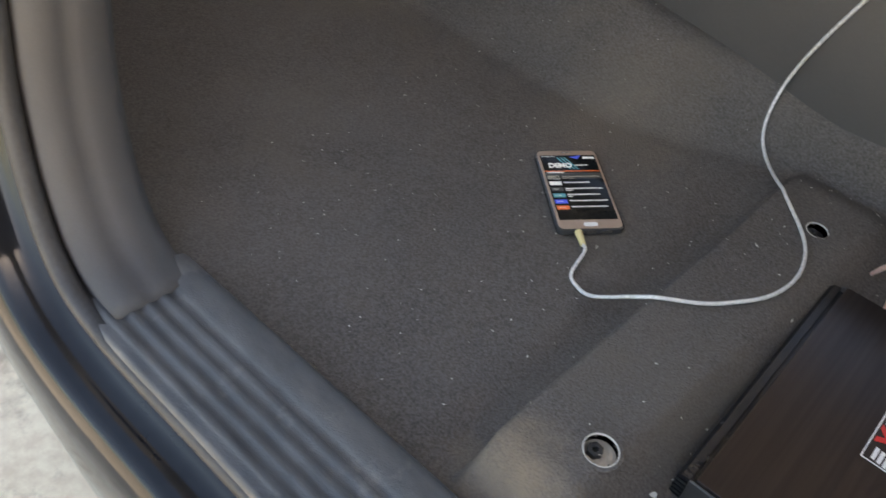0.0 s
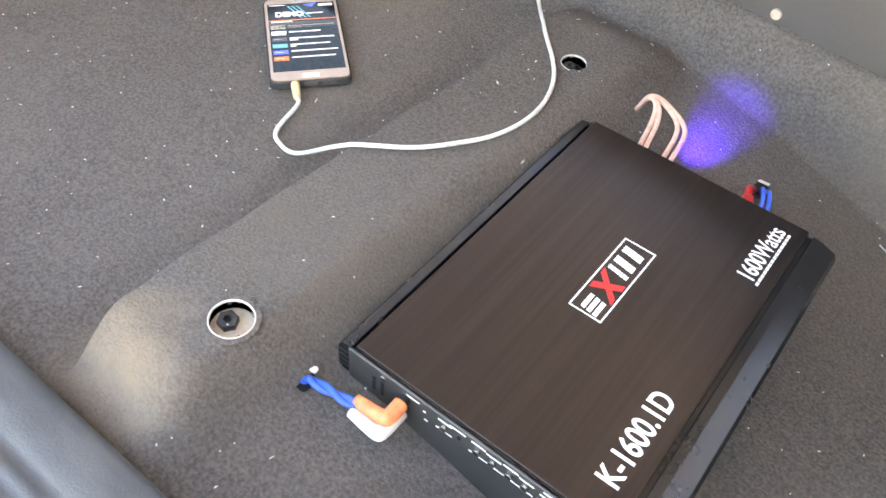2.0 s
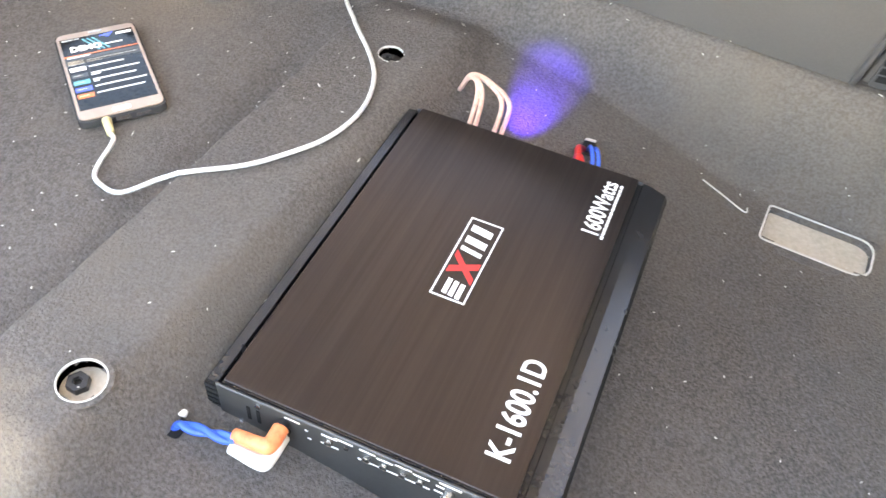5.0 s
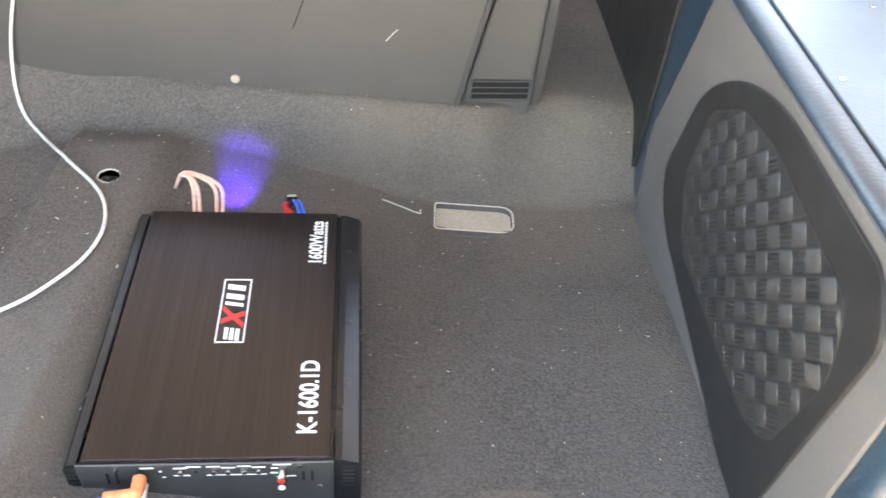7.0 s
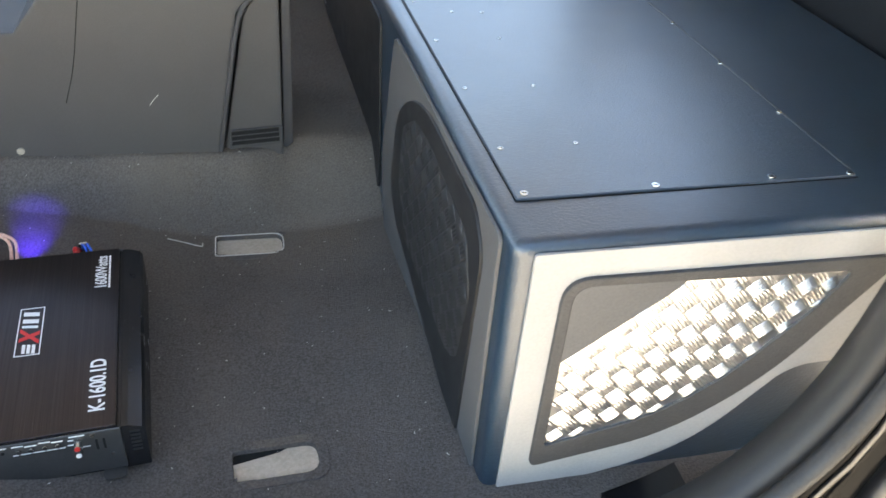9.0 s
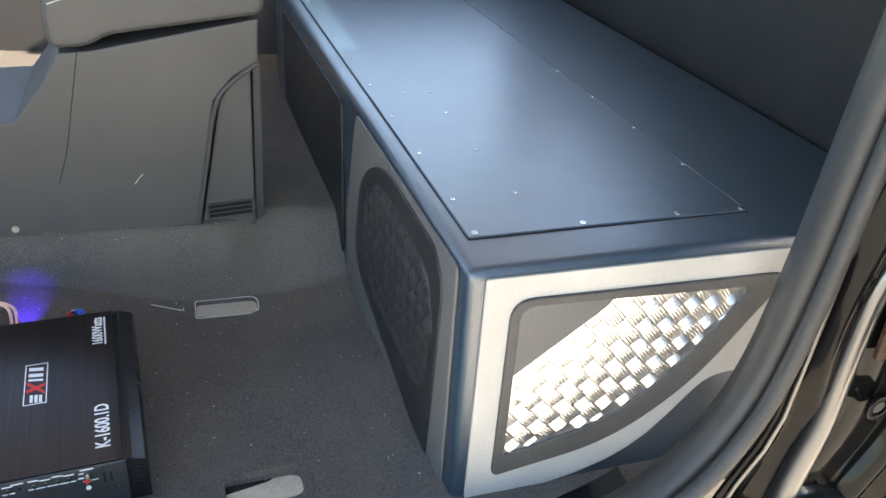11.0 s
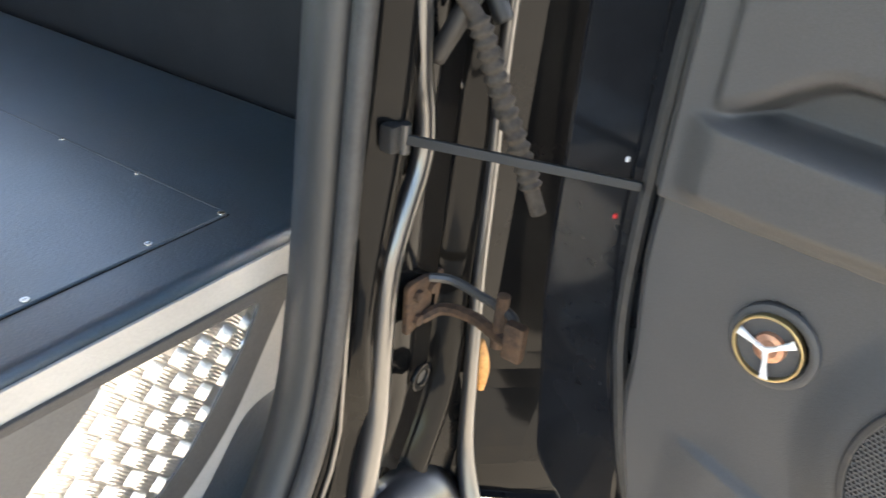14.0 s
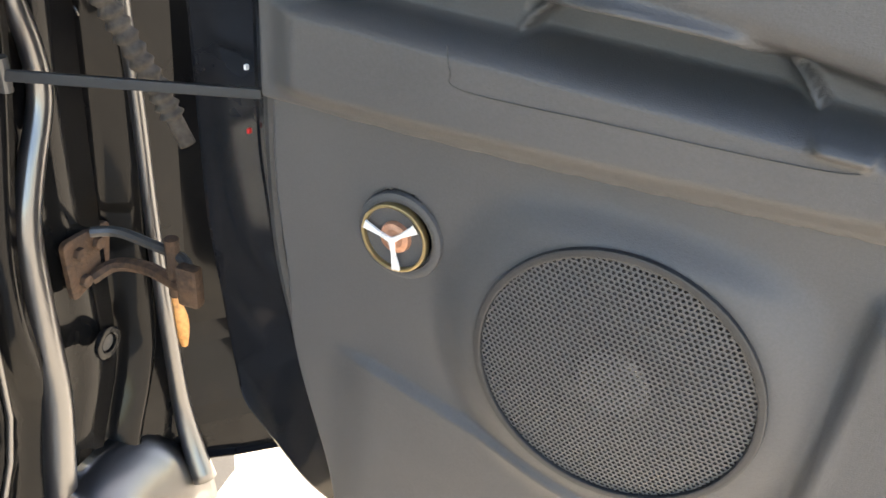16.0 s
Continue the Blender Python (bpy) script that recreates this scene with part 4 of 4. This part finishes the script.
def phone():
    t = thing("mobile_phone", PH, "rose-gold mobile phone in a dark case with a lit screen", "phone")
    w, l = 0.0430, 0.0790
    out = rounded([(-w, -l), (w, -l), (w, l), (-w, l)], 0.010)
    part("case", prism(out, 0.0085, pose(0, 0, -0.009), 0.002), CASE, t, "dark clear phone case")
    bez = rounded([(-w + 0.002, -l + 0.002), (w - 0.002, -l + 0.002), (w - 0.002, l - 0.002), (-w + 0.002, l - 0.002)], 0.009)
    part("bezel", prism(bez, 0.002, pose(0, 0, -0.0015), 0.0006), GOLD, t, "rose-gold front bezel")
    sw, s0, s1 = w - 0.005, -l + 0.017, l - 0.012
    scr = part("screen", block(-sw, sw, s0, s1, 0.0, 0.0007, 0.0003, 1), GLASS_BLACK, t, "dark lit screen")
    def mark(x0, x1, y0, y1, mat):
        part("screen_mark", block(x0, x1, y0, y1, 0.0007, 0.0009), mat, scr)
    H_ = s1 - s0
    writing("screen_writing", "DEMO", 0.0125, pose(-sw + 0.008, s1 - 0.026, 0.0008), SCREEN_WHITE, scr, 0.032, 0, 0.0005)
    mark(0.006, 0.024, s1 - 0.0225, s1 - 0.0210, SCREEN_WHITE)
    mark(-sw + 0.002, -0.018, s1 - 0.0035, s1 - 0.0025, SCREEN_WHITE)
    for k in range(3):
        part("screen_mark", prism([(-0.016 + 0.005 * k, s1 - 0.005), (-0.014 + 0.005 * k, s1 - 0.005), (0.000 + 0.005 * k, s1 - 0.030), (-0.002 + 0.005 * k, s1 - 0.030)], 0.00008, pose(0, 0, 0.0007)), SCREEN_TEAL, scr)
    part("screen_mark", prism([(0.002, s1 - 0.004), (0.018, s1 - 0.001), (0.012, s1 - 0.009)], 0.0001, pose(0, 0, 0.00072)), SCREEN_BLUE, scr)
    mark(0.020, sw - 0.002, s1 - 0.008, s1 - 0.004, SCREEN_WHITE)
    mark(-sw, sw, s1 - 0.0345, s1 - 0.0332, SCREEN_ORANGE)
    mark(-sw, sw, s1 - 0.0495, s1 - 0.0375, SCREEN_GREY)
    mark(-sw + 0.003, -0.012, s1 - 0.0375, s1 - 0.0355, SCREEN_WHITE)
    for k, y in enumerate((0.046, 0.058, 0.070, 0.082, 0.094, 0.1055)):
        tm = (SCREEN_WHITE, SCREEN_WHITE, SCREEN_GREY, SCREEN_TEAL, SCREEN_BLUE, SCREEN_ORANGE)[k]
        mark(-sw + 0.002, -sw + 0.018, s1 - y - 0.004, s1 - y + 0.003, tm)
        mark(-sw + 0.004, -sw + 0.013, s1 - y - 0.001, s1 - y + 0.0006, SCREEN_WHITE)
        mark(-sw + 0.021, sw - (0.004, 0.020, 0.006, 0.012, 0.004, 0.008)[k], s1 - y, s1 - y + 0.0016, SCREEN_WHITE)
        if k in (0, 2, 3, 5):
            mark(-sw + 0.021, -0.002 - 0.003 * k, s1 - y - 0.0032, s1 - y - 0.0018, SCREEN_WHITE)
    part("earpiece", block(-0.007, 0.007, l - 0.0075, l - 0.0055, 0.0004, 0.0008), STEEL, t)
    # The glare on the button is put into its white colour.
    part("home_button", prism(rounded([(-0.009, -l + 0.005), (0.009, -l + 0.005), (0.009, -l + 0.012), (-0.009, -l + 0.012)], 0.0034), 0.0006, pose(0, 0, 0.0004), 0.0002), WHITE_INK, t, "home button, painted white for its glare")
    part("usb_port", block(-0.008, 0.006, -l - 0.0012, -l + 0.001, -0.0065, -0.0025), STEEL, t)
    part("speaker_slot", block(0.012, 0.026, -l - 0.0006, -l + 0.001, -0.006, -0.003), STEEL, t)
    return t


phone()
cord = thing("audio_cable", on_floor(-0.14, 0.36), "silver braided audio cable with a pale yellow plug on carpet", "cable")
cinv = cord.matrix_world.inverted()
PLUG0 = PH @ Vector((-0.017, -0.079, -0.004))
PLUG1 = PH @ Vector((-0.017, -0.103, -0.003))
loop_to("plug", cord, cinv, [PLUG0, PH @ Vector((-0.017, -0.092, -0.003)), PLUG1], lambda t: 0.0048 - 0.0012 * t, PALE_YELLOW)
CORD = [PLUG1, PH @ Vector((-0.0165, -0.114, -0.003))] + [Vector(on_floor(x, y, 0.004)) for x, y in ((-0.122, 0.341), (-0.104, 0.333), (-0.086, 0.332))]
CORD += [Vector((-0.058, 0.339, 0.103)), Vector((-0.024, 0.348, 0.1285))]
CORD += [Vector(on_floor(x, y, 0.004)) for x, y in (
    (0.002, 0.368), (0.026, 0.390), (0.046, 0.422), (0.063, 0.457), (0.067, 0.508), (0.050, 0.560),
    (0.022, 0.597), (-0.006, 0.624), (-0.030, 0.648), (-0.090, 0.720), (-0.114, 0.737), (-0.125, 0.757))]
CORD += [Vector(p) for p in ((-0.124, 0.774, 0.190), (-0.106, 0.776, 0.250), (-0.082, 0.778, 0.310), (-0.062, 0.784, 0.352), (-0.02, 0.83, 0.357), (0.06, 0.95, 0.354))]
CORD = [Vector((p.x, p.y, max(p.z, floor_height(p.x, p.y) + 0.0032))) for p in spline(CORD, 8)]
for _ in range(24):
    CORD = [CORD[0]] + [Vector(((a.x + 6 * b.x + c.x) / 8, (a.y + 6 * b.y + c.y) / 8, max((a.z + b.z * 2 + c.z) / 4, floor_height(b.x, b.y) + 0.0030))) for a, b, c in zip(CORD, CORD[1:], CORD[2:])] + [CORD[-1]]
braid = tube(CORD, 0.0023, 10, 0)
braid.transform(cinv)
part("braid", braid, SILVER_SLEEVE, cord, smooth=True)

# ---- open front door ----
DOOR_POSE = axes((1.196, -0.255, 0.0), (-0.161, -0.987, 0), (0, 0, 1))   # local x along the door, local y up, local z towards the cabin side


def door_lining(wc):
    """The moulded inner panel: crease, armrest band, pull recess, woofer bulge and pocket as one relief."""
    bm = bmesh.new()
    nu, nz = 300, 400
    def edge(z):
        return 0.010 + 0.05 * step(0.42, 0.18, z) + 0.012 * step(0.55, 0.42, z)
    rows = []
    for i in range(nu + 1):
        col = []
        for j in range(nz + 1):
            z = 0.15 + 0.78 * j / nz
            u = edge(z) + (1.05 - edge(z)) * (i / nu) ** 1.35
            zc = 0.602 + 0.022 * (u / 0.4) ** 1.6 if u < 0.5 else 0.633
            lip = 0.675
            h = -0.012 * (1 - step(zc - 0.0022, zc + 0.0005, z))
            band = step(zc, zc + 0.02, z) * (1 - step(lip - 0.006, lip + 0.003, z))
            h += 0.013 * band * step(0.025, 0.06, u)
            arc = 0.677 + 0.040 * step(0.045, 0.125, u) - 0.006 * step(0.16, 0.24, u) - 0.02 * step(0.3, 0.5, u)
            h -= 0.034 * step(lip, lip + 0.006, z) * (1 - step(arc - 0.010, arc + 0.006, z)) * step(0.048, 0.075, u)
            h -= 0.016 * step(0.196, 0.206, u) * (1 - step(0.345, 0.37, u)) * step(lip + 0.002, lip + 0.008, z) * (1 - step(0.700, 0.708, z))
            h += 0.006 * step(0.042, 0.052, u) * step(arc - 0.002, arc + 0.016, z)
            if 0.19 < u < 0.40:
                zr = float(np.interp(u, (0.195, 0.203, 0.215, 0.26, 0.32, 0.345, 0.36, 0.375), (0.678, 0.690, 0.704, 0.711, 0.707, 0.699, 0.688, 0.672)))
                h += 0.017 * math.exp(-((z - zr - 0.003) / 0.0045) ** 2) * step(0.19, 0.206, u)
            r = math.hypot(u - wc[0], z - wc[1])
            h += 0.015 * (1 - step(0.098, 0.145, r)) * (1 - step(0.57, 0.60, z))
            zp = 0.398 - 0.19 * max(0.0, u - 0.11)
            h += 0.007 * (1 - step(zp - 0.008, zp + 0.002, z)) * step(0.07, 0.12, u) * step(0.098, 0.120, r)
            h += 0.015 * step(0.428, 0.438, u) * (1 - step(0.575, 0.60, z))
            rim = min(step(0, 0.012, u - edge(z)), 1)
            h -= 0.014 * (1 - rim)
            col.append(bm.verts.new((u, z, h)))
        rows.append(col)
    gone = []
    for i in range(nu):
        for j in range(nz):
            f = bm.faces.new((rows[i][j], rows[i + 1][j], rows[i + 1][j + 1], rows[i][j + 1]))
            c = f.calc_center_median()
            if math.hypot(c.x - wc[0], c.y - wc[1]) < 0.0945 or math.hypot(c.x - 0.132, c.y - 0.529) < 0.029:
                gone.append(f)
    bmesh.ops.delete(bm, geom=gone, context="FACES")
    rim = [e for e in bm.edges if e.is_boundary]
    out = bmesh.ops.extrude_edge_only(bm, edges=rim)["geom"]
    for v in out:
        if isinstance(v, bmesh.types.BMVert):
            v.co.z = -0.062
    bmesh.ops.recalc_face_normals(bm, faces=bm.faces)
    return bm


def door():
    t = thing("front_door", DOOR_POSE, "open car door with a dark grey plastic lining, tweeter and woofer grille", "car door")
    wc = (0.304, 0.479)
    part("lining", door_lining(wc), PLASTIC, t, "moulded dark grey plastic door lining", smooth=True)
    # The unseen top is carried up solid to keep sun off the B pillar.
    shell_out = rounded([(-0.040, 1.52), (1.08, 1.52), (1.08, 0.10), (0.10, 0.10), (0.03, 0.22), (-0.02, 0.36), (-0.042, 0.52)], [0.02, 0.02, 0.05, 0.05, 0.05, 0.05, 0.03])
    part("shell", prism(shell_out, 0.070, pose(0, 0, -0.135), 0.006), PAINT, t, "glossy black painted door shell")
    part("inner_edge_seal", tube([(-0.012, 0.98, -0.058), (-0.016, 0.52, -0.058), (0.006, 0.36, -0.058), (0.046, 0.24, -0.058), (0.11, 0.13, -0.058), (0.4, 0.115, -0.058)], 0.007, 8), RUBBER, t)
    part("shell_flange", prism(rounded([(-0.125, 1.0), (-0.02, 1.0), (0.02, 0.22), (0.06, 0.10), (0.0, 0.12), (-0.085, 0.20), (-0.115, 0.42)], 0.02), 0.055, pose(0, 0, -0.130), 0.006), PAINT, t, "black painted door shell edge")
    part("armrest_seam", tube([(0.168, 0.676, 0.0125), (0.172, 0.662, 0.0135), (0.182, 0.652, 0.0128), (0.27, 0.656, 0.0136), (0.386, 0.663, 0.0136), (0.398, 0.672, 0.012)], 0.00035, 6), PLASTIC_BLACK, t, "fine armrest seam")
    # Black tube stands in for the shade under the overhanging armrest panel.
    part("crease_shade", tube([(u, (0.602 + 0.022 * (u / 0.4) ** 1.6 if u < 0.5 else 0.633) - 0.0026, -0.0108) for u in np.linspace(0.024, 0.80, 24)], 0.0013, 6, 2), BLACK_HOLE, t, "black line standing for shade under the armrest panel")
    # perforated woofer grille
    verts, faces = [], []
    pitch, R = 0.0038, 0.0955
    def dome(x, y):
        return 0.004 + 0.006 * (1 - (x * x + y * y) / (R * R))
    n = int(R / pitch) + 2
    for j in range(-n - 4, n + 5):
        for i in range(-n - 4, n + 5):
            cx, cy = (i + 0.5 * (j % 2)) * pitch, j * pitch * 0.866
            if cx * cx + cy * cy > (R - 0.002) ** 2:
                continue
            base = len(verts)
            for k in range(6):
                a = math.pi / 6 + k * math.pi / 3
                verts.append((cx + pitch * 0.5774 * math.cos(a), cy + pitch * 0.5774 * math.sin(a), 0))
            for k in range(6):
                a = math.pi / 6 + k * math.pi / 3
                verts.append((cx + pitch * 0.34 * math.cos(a), cy + pitch * 0.34 * math.sin(a), 0))
            for k in range(6):
                verts.append((verts[base + 6 + k][0], verts[base + 6 + k][1], -0.0012))
            for k in range(6):
                k2 = (k + 1) % 6
                faces.append((base + k, base + k2, base + 6 + k2, base + 6 + k))
                faces.append((base + 6 + k, base + 6 + k2, base + 12 + k2, base + 12 + k))
    verts = [(x + wc[0], y + wc[1], z + dome(x, y)) for x, y, z in verts]
    me = bpy.data.meshes.new("woofer_grille")
    me.from_pydata(verts, [], faces)
    me.materials.append(PLASTIC)
    g = new("woofer_grille", me)
    g.parent = t
    g["label"] = "black perforated woofer grille"
    part("grille_rim", ring(0.0925, 0.0985, 0.004, pose(wc[0], wc[1], 0.0035), 72, 0.0015), PLASTIC_BLACK, t)
    w = part("woofer", ring(0.030, 0.092, 0.003, pose(wc[0], wc[1], -0.012), 60), BLACK_HOLE, t, "woofer cone behind the grille")
    part("dust_cap", disc(0.027, 0.006, pose(wc[0], wc[1] - 0.012, -0.012), 32, 0.005), STEEL, w)
    # tweeter
    c = (0.131, 0.522)
    tw = part("tweeter", ring(0.0265, 0.0345, 0.009, pose(c[0] + 0.002, c[1], -0.017), 56, 0.003), PLASTIC, t, "flush tweeter with a brass ring and three chrome spokes")
    part("brass_ring", ring(0.0240, 0.0268, 0.0060, pose(c[0], c[1], -0.0095), 56, 0.0012), BRASS, tw)
    part("back", disc(0.024, 0.003, pose(c[0], c[1], -0.010), 40), PLASTIC, tw)
    part("dome", disc(0.0125, 0.0055, pose(c[0] + 0.001, c[1] + 0.001, -0.008), 32, 0.005), COPPER, tw, "copper-coloured dome")
    for a in (165, 40, 283):
        loc = Matrix.Translation((c[0], c[1], -0.0025)) @ pose(0, 0, 0, 0, 0, a)
        part("spoke", prism([(0.0, -0.0022), (0.010, -0.0016), (0.0235, -0.0034), (0.0235, 0.0034), (0.010, 0.0016), (0.0, 0.0022)], 0.0022, loc, 0.0008), CHROME, tw)
    for x, z, mm in ((-0.041, 0.592, WHITE_INK), (-0.041, 0.537, RED_INK)):
        part("edge_marker", block(x - 0.002, x + 0.0005, z - 0.002, z + 0.002, -0.060, -0.0565), mm, t)
    return t


door()

# ---- hinges, check strap, wiring boot, grommet ----
def hinge(z, dz=0.0):
    t = thing("door_hinge", (1.275, -0.012, z), "rusty steel door hinge bolted to the pillar", "hinge", "door hinges")
    facing = axes((0, 0, 0), (1, 0, 0), (0, 0, 1))
    part("leaf", prism(rounded([(-0.028, -0.036), (0.030, -0.020), (0.040, 0.030), (-0.030, 0.036)], 0.010), 0.006, facing, 0.0015), RUST, t)
    for x, y in ((-0.012, 0.016), (0.016, 0.014), (-0.010, -0.018)):
        part("bolt", disc(0.0075, 0.006, facing @ pose(x, y, 0.006), 6, 0.0015), RUST, t)
    part("arm", tube([(0.0, -0.006, -0.022), (0.02, -0.022, -0.012), (0.022, -0.06, -0.006), (0.012, -0.10, -0.006), (0.004, -0.125, -0.004)], 0.0075, 8), RUST, t)
    part("arm", tube([(0.01, -0.006, 0.030), (0.022, -0.03, 0.030), (0.022, -0.07, 0.026), (0.014, -0.11, 0.026), (0.004, -0.125, 0.022)], 0.0058, 8), AMP_END, t)
    part("pin", tube([(0.014, -0.100, -0.022), (0.014, -0.100, 0.046)], 0.0075, 10, 0), RUST, t)
    part("door_leaf", block(-0.008, 0.006, -0.140, -0.116, -0.016, 0.030, 0.004), RUST, t)
    return t


hinge(0.338)
hinge(0.800)
strap = thing("check_strap", (1.215, -0.010, 0.559), "flat black steel door check strap", "check strap")
part("strap", prism(rounded([(0.0, -0.005), (0.235, -0.004), (0.235, 0.004), (0.0, 0.005)], 0.003), 0.005, axes((0, -0.004, 0.0), (0.030, -0.225, 0.020), (0.1, 0.1, 1)), 0.0012), PLASTIC_BLACK, strap)
part("bracket", block(-0.018, 0.010, -0.012, 0.006, -0.012, 0.016, 0.004), PLASTIC_BLACK, strap)
part("pivot", tube([(0.0, -0.012, -0.014), (0.0, -0.012, 0.016)], 0.0055, 12, 0), AMP_END, strap)
boot = thing("wiring_boot", (1.30, -0.02, 0.64), "dusty corrugated rubber wiring boot between pillar and door", "cable")
part("bellows", tube([(-0.028, -0.012, 0.050), (-0.022, -0.034, 0.020), (-0.006, -0.056, -0.045), (0.006, -0.084, -0.110), (0.012, -0.105, -0.160)], lambda t: (0.0105 + 0.0018 * math.sin(t * 150)) if 0.2 < t < 0.86 else 0.0080, 14, 26), DIRTY_RUBBER, boot, smooth=True)
part("hose", tube([(-0.022, 0.014, -0.02), (-0.020, -0.012, 0.030), (-0.004, -0.022, 0.062), (0.012, -0.020, 0.050), (0.018, -0.035, 0.020)], 0.010, 12), PLASTIC_BLACK, boot, smooth=True)
plug_ = thing("body_grommet", (1.274, -0.024, 0.234), "round black rubber body plug in the pillar", "grommet")
gface = axes((0, 0, 0), (1, 0, 0), (0, 0, 1))
part("flange", ring(0.0105, 0.0195, 0.005, gface, 32, 0.0022), PAINT_DULL, plug_)
part("cap", disc(0.0098, 0.0016, gface, 24, 0.0006), PLASTIC_BLACK, plug_)

# ---- lint and grit on the carpet ----
def lint():
    rnd = random.Random(7)
    verts, faces = [], []
    for k in range(400):
        x, y = rnd.uniform(-0.55, 0.76), rnd.uniform(0.06, 0.86)
        z = floor_height(x, y) + 0.0009
        a, l, w = rnd.uniform(0, math.pi), rnd.uniform(0.0006, 0.0021) * (2.2 if rnd.random() < 0.06 else 1), rnd.uniform(0.0004, 0.0010)
        c, s = math.cos(a), math.sin(a)
        b = len(verts)
        for u, v, h in ((-l, 0, 0), (0, -w, 0), (l, 0, 0), (0, w, 0), (0, 0, w)):
            verts.append((x + u * c - v * s, y + u * s + v * c, z + h))
        faces += [(b, b + 1, b + 4), (b + 1, b + 2, b + 4), (b + 2, b + 3, b + 4), (b + 3, b, b + 4)]
    me = bpy.data.meshes.new("lint")
    me.from_pydata(verts, [], faces)
    me.materials.append(LINT)
    tagged(new("lint", me), "white lint and grit scattered over the carpet", "lint", kind="stuff")


lint()
twig = thing("dry_twig", on_floor(0.40, 0.706, 0.002), "thin pale dry twig on the carpet", "twig")
tb = tube([Vector(on_floor(x, y, 0.0022)) for x, y in ((0.375, 0.712), (0.40, 0.708), (0.428, 0.700), (0.430, 0.708))], 0.0009, 6)
tb.transform(twig.matrix_world.inverted())
part("stem", tb, LINT, twig)
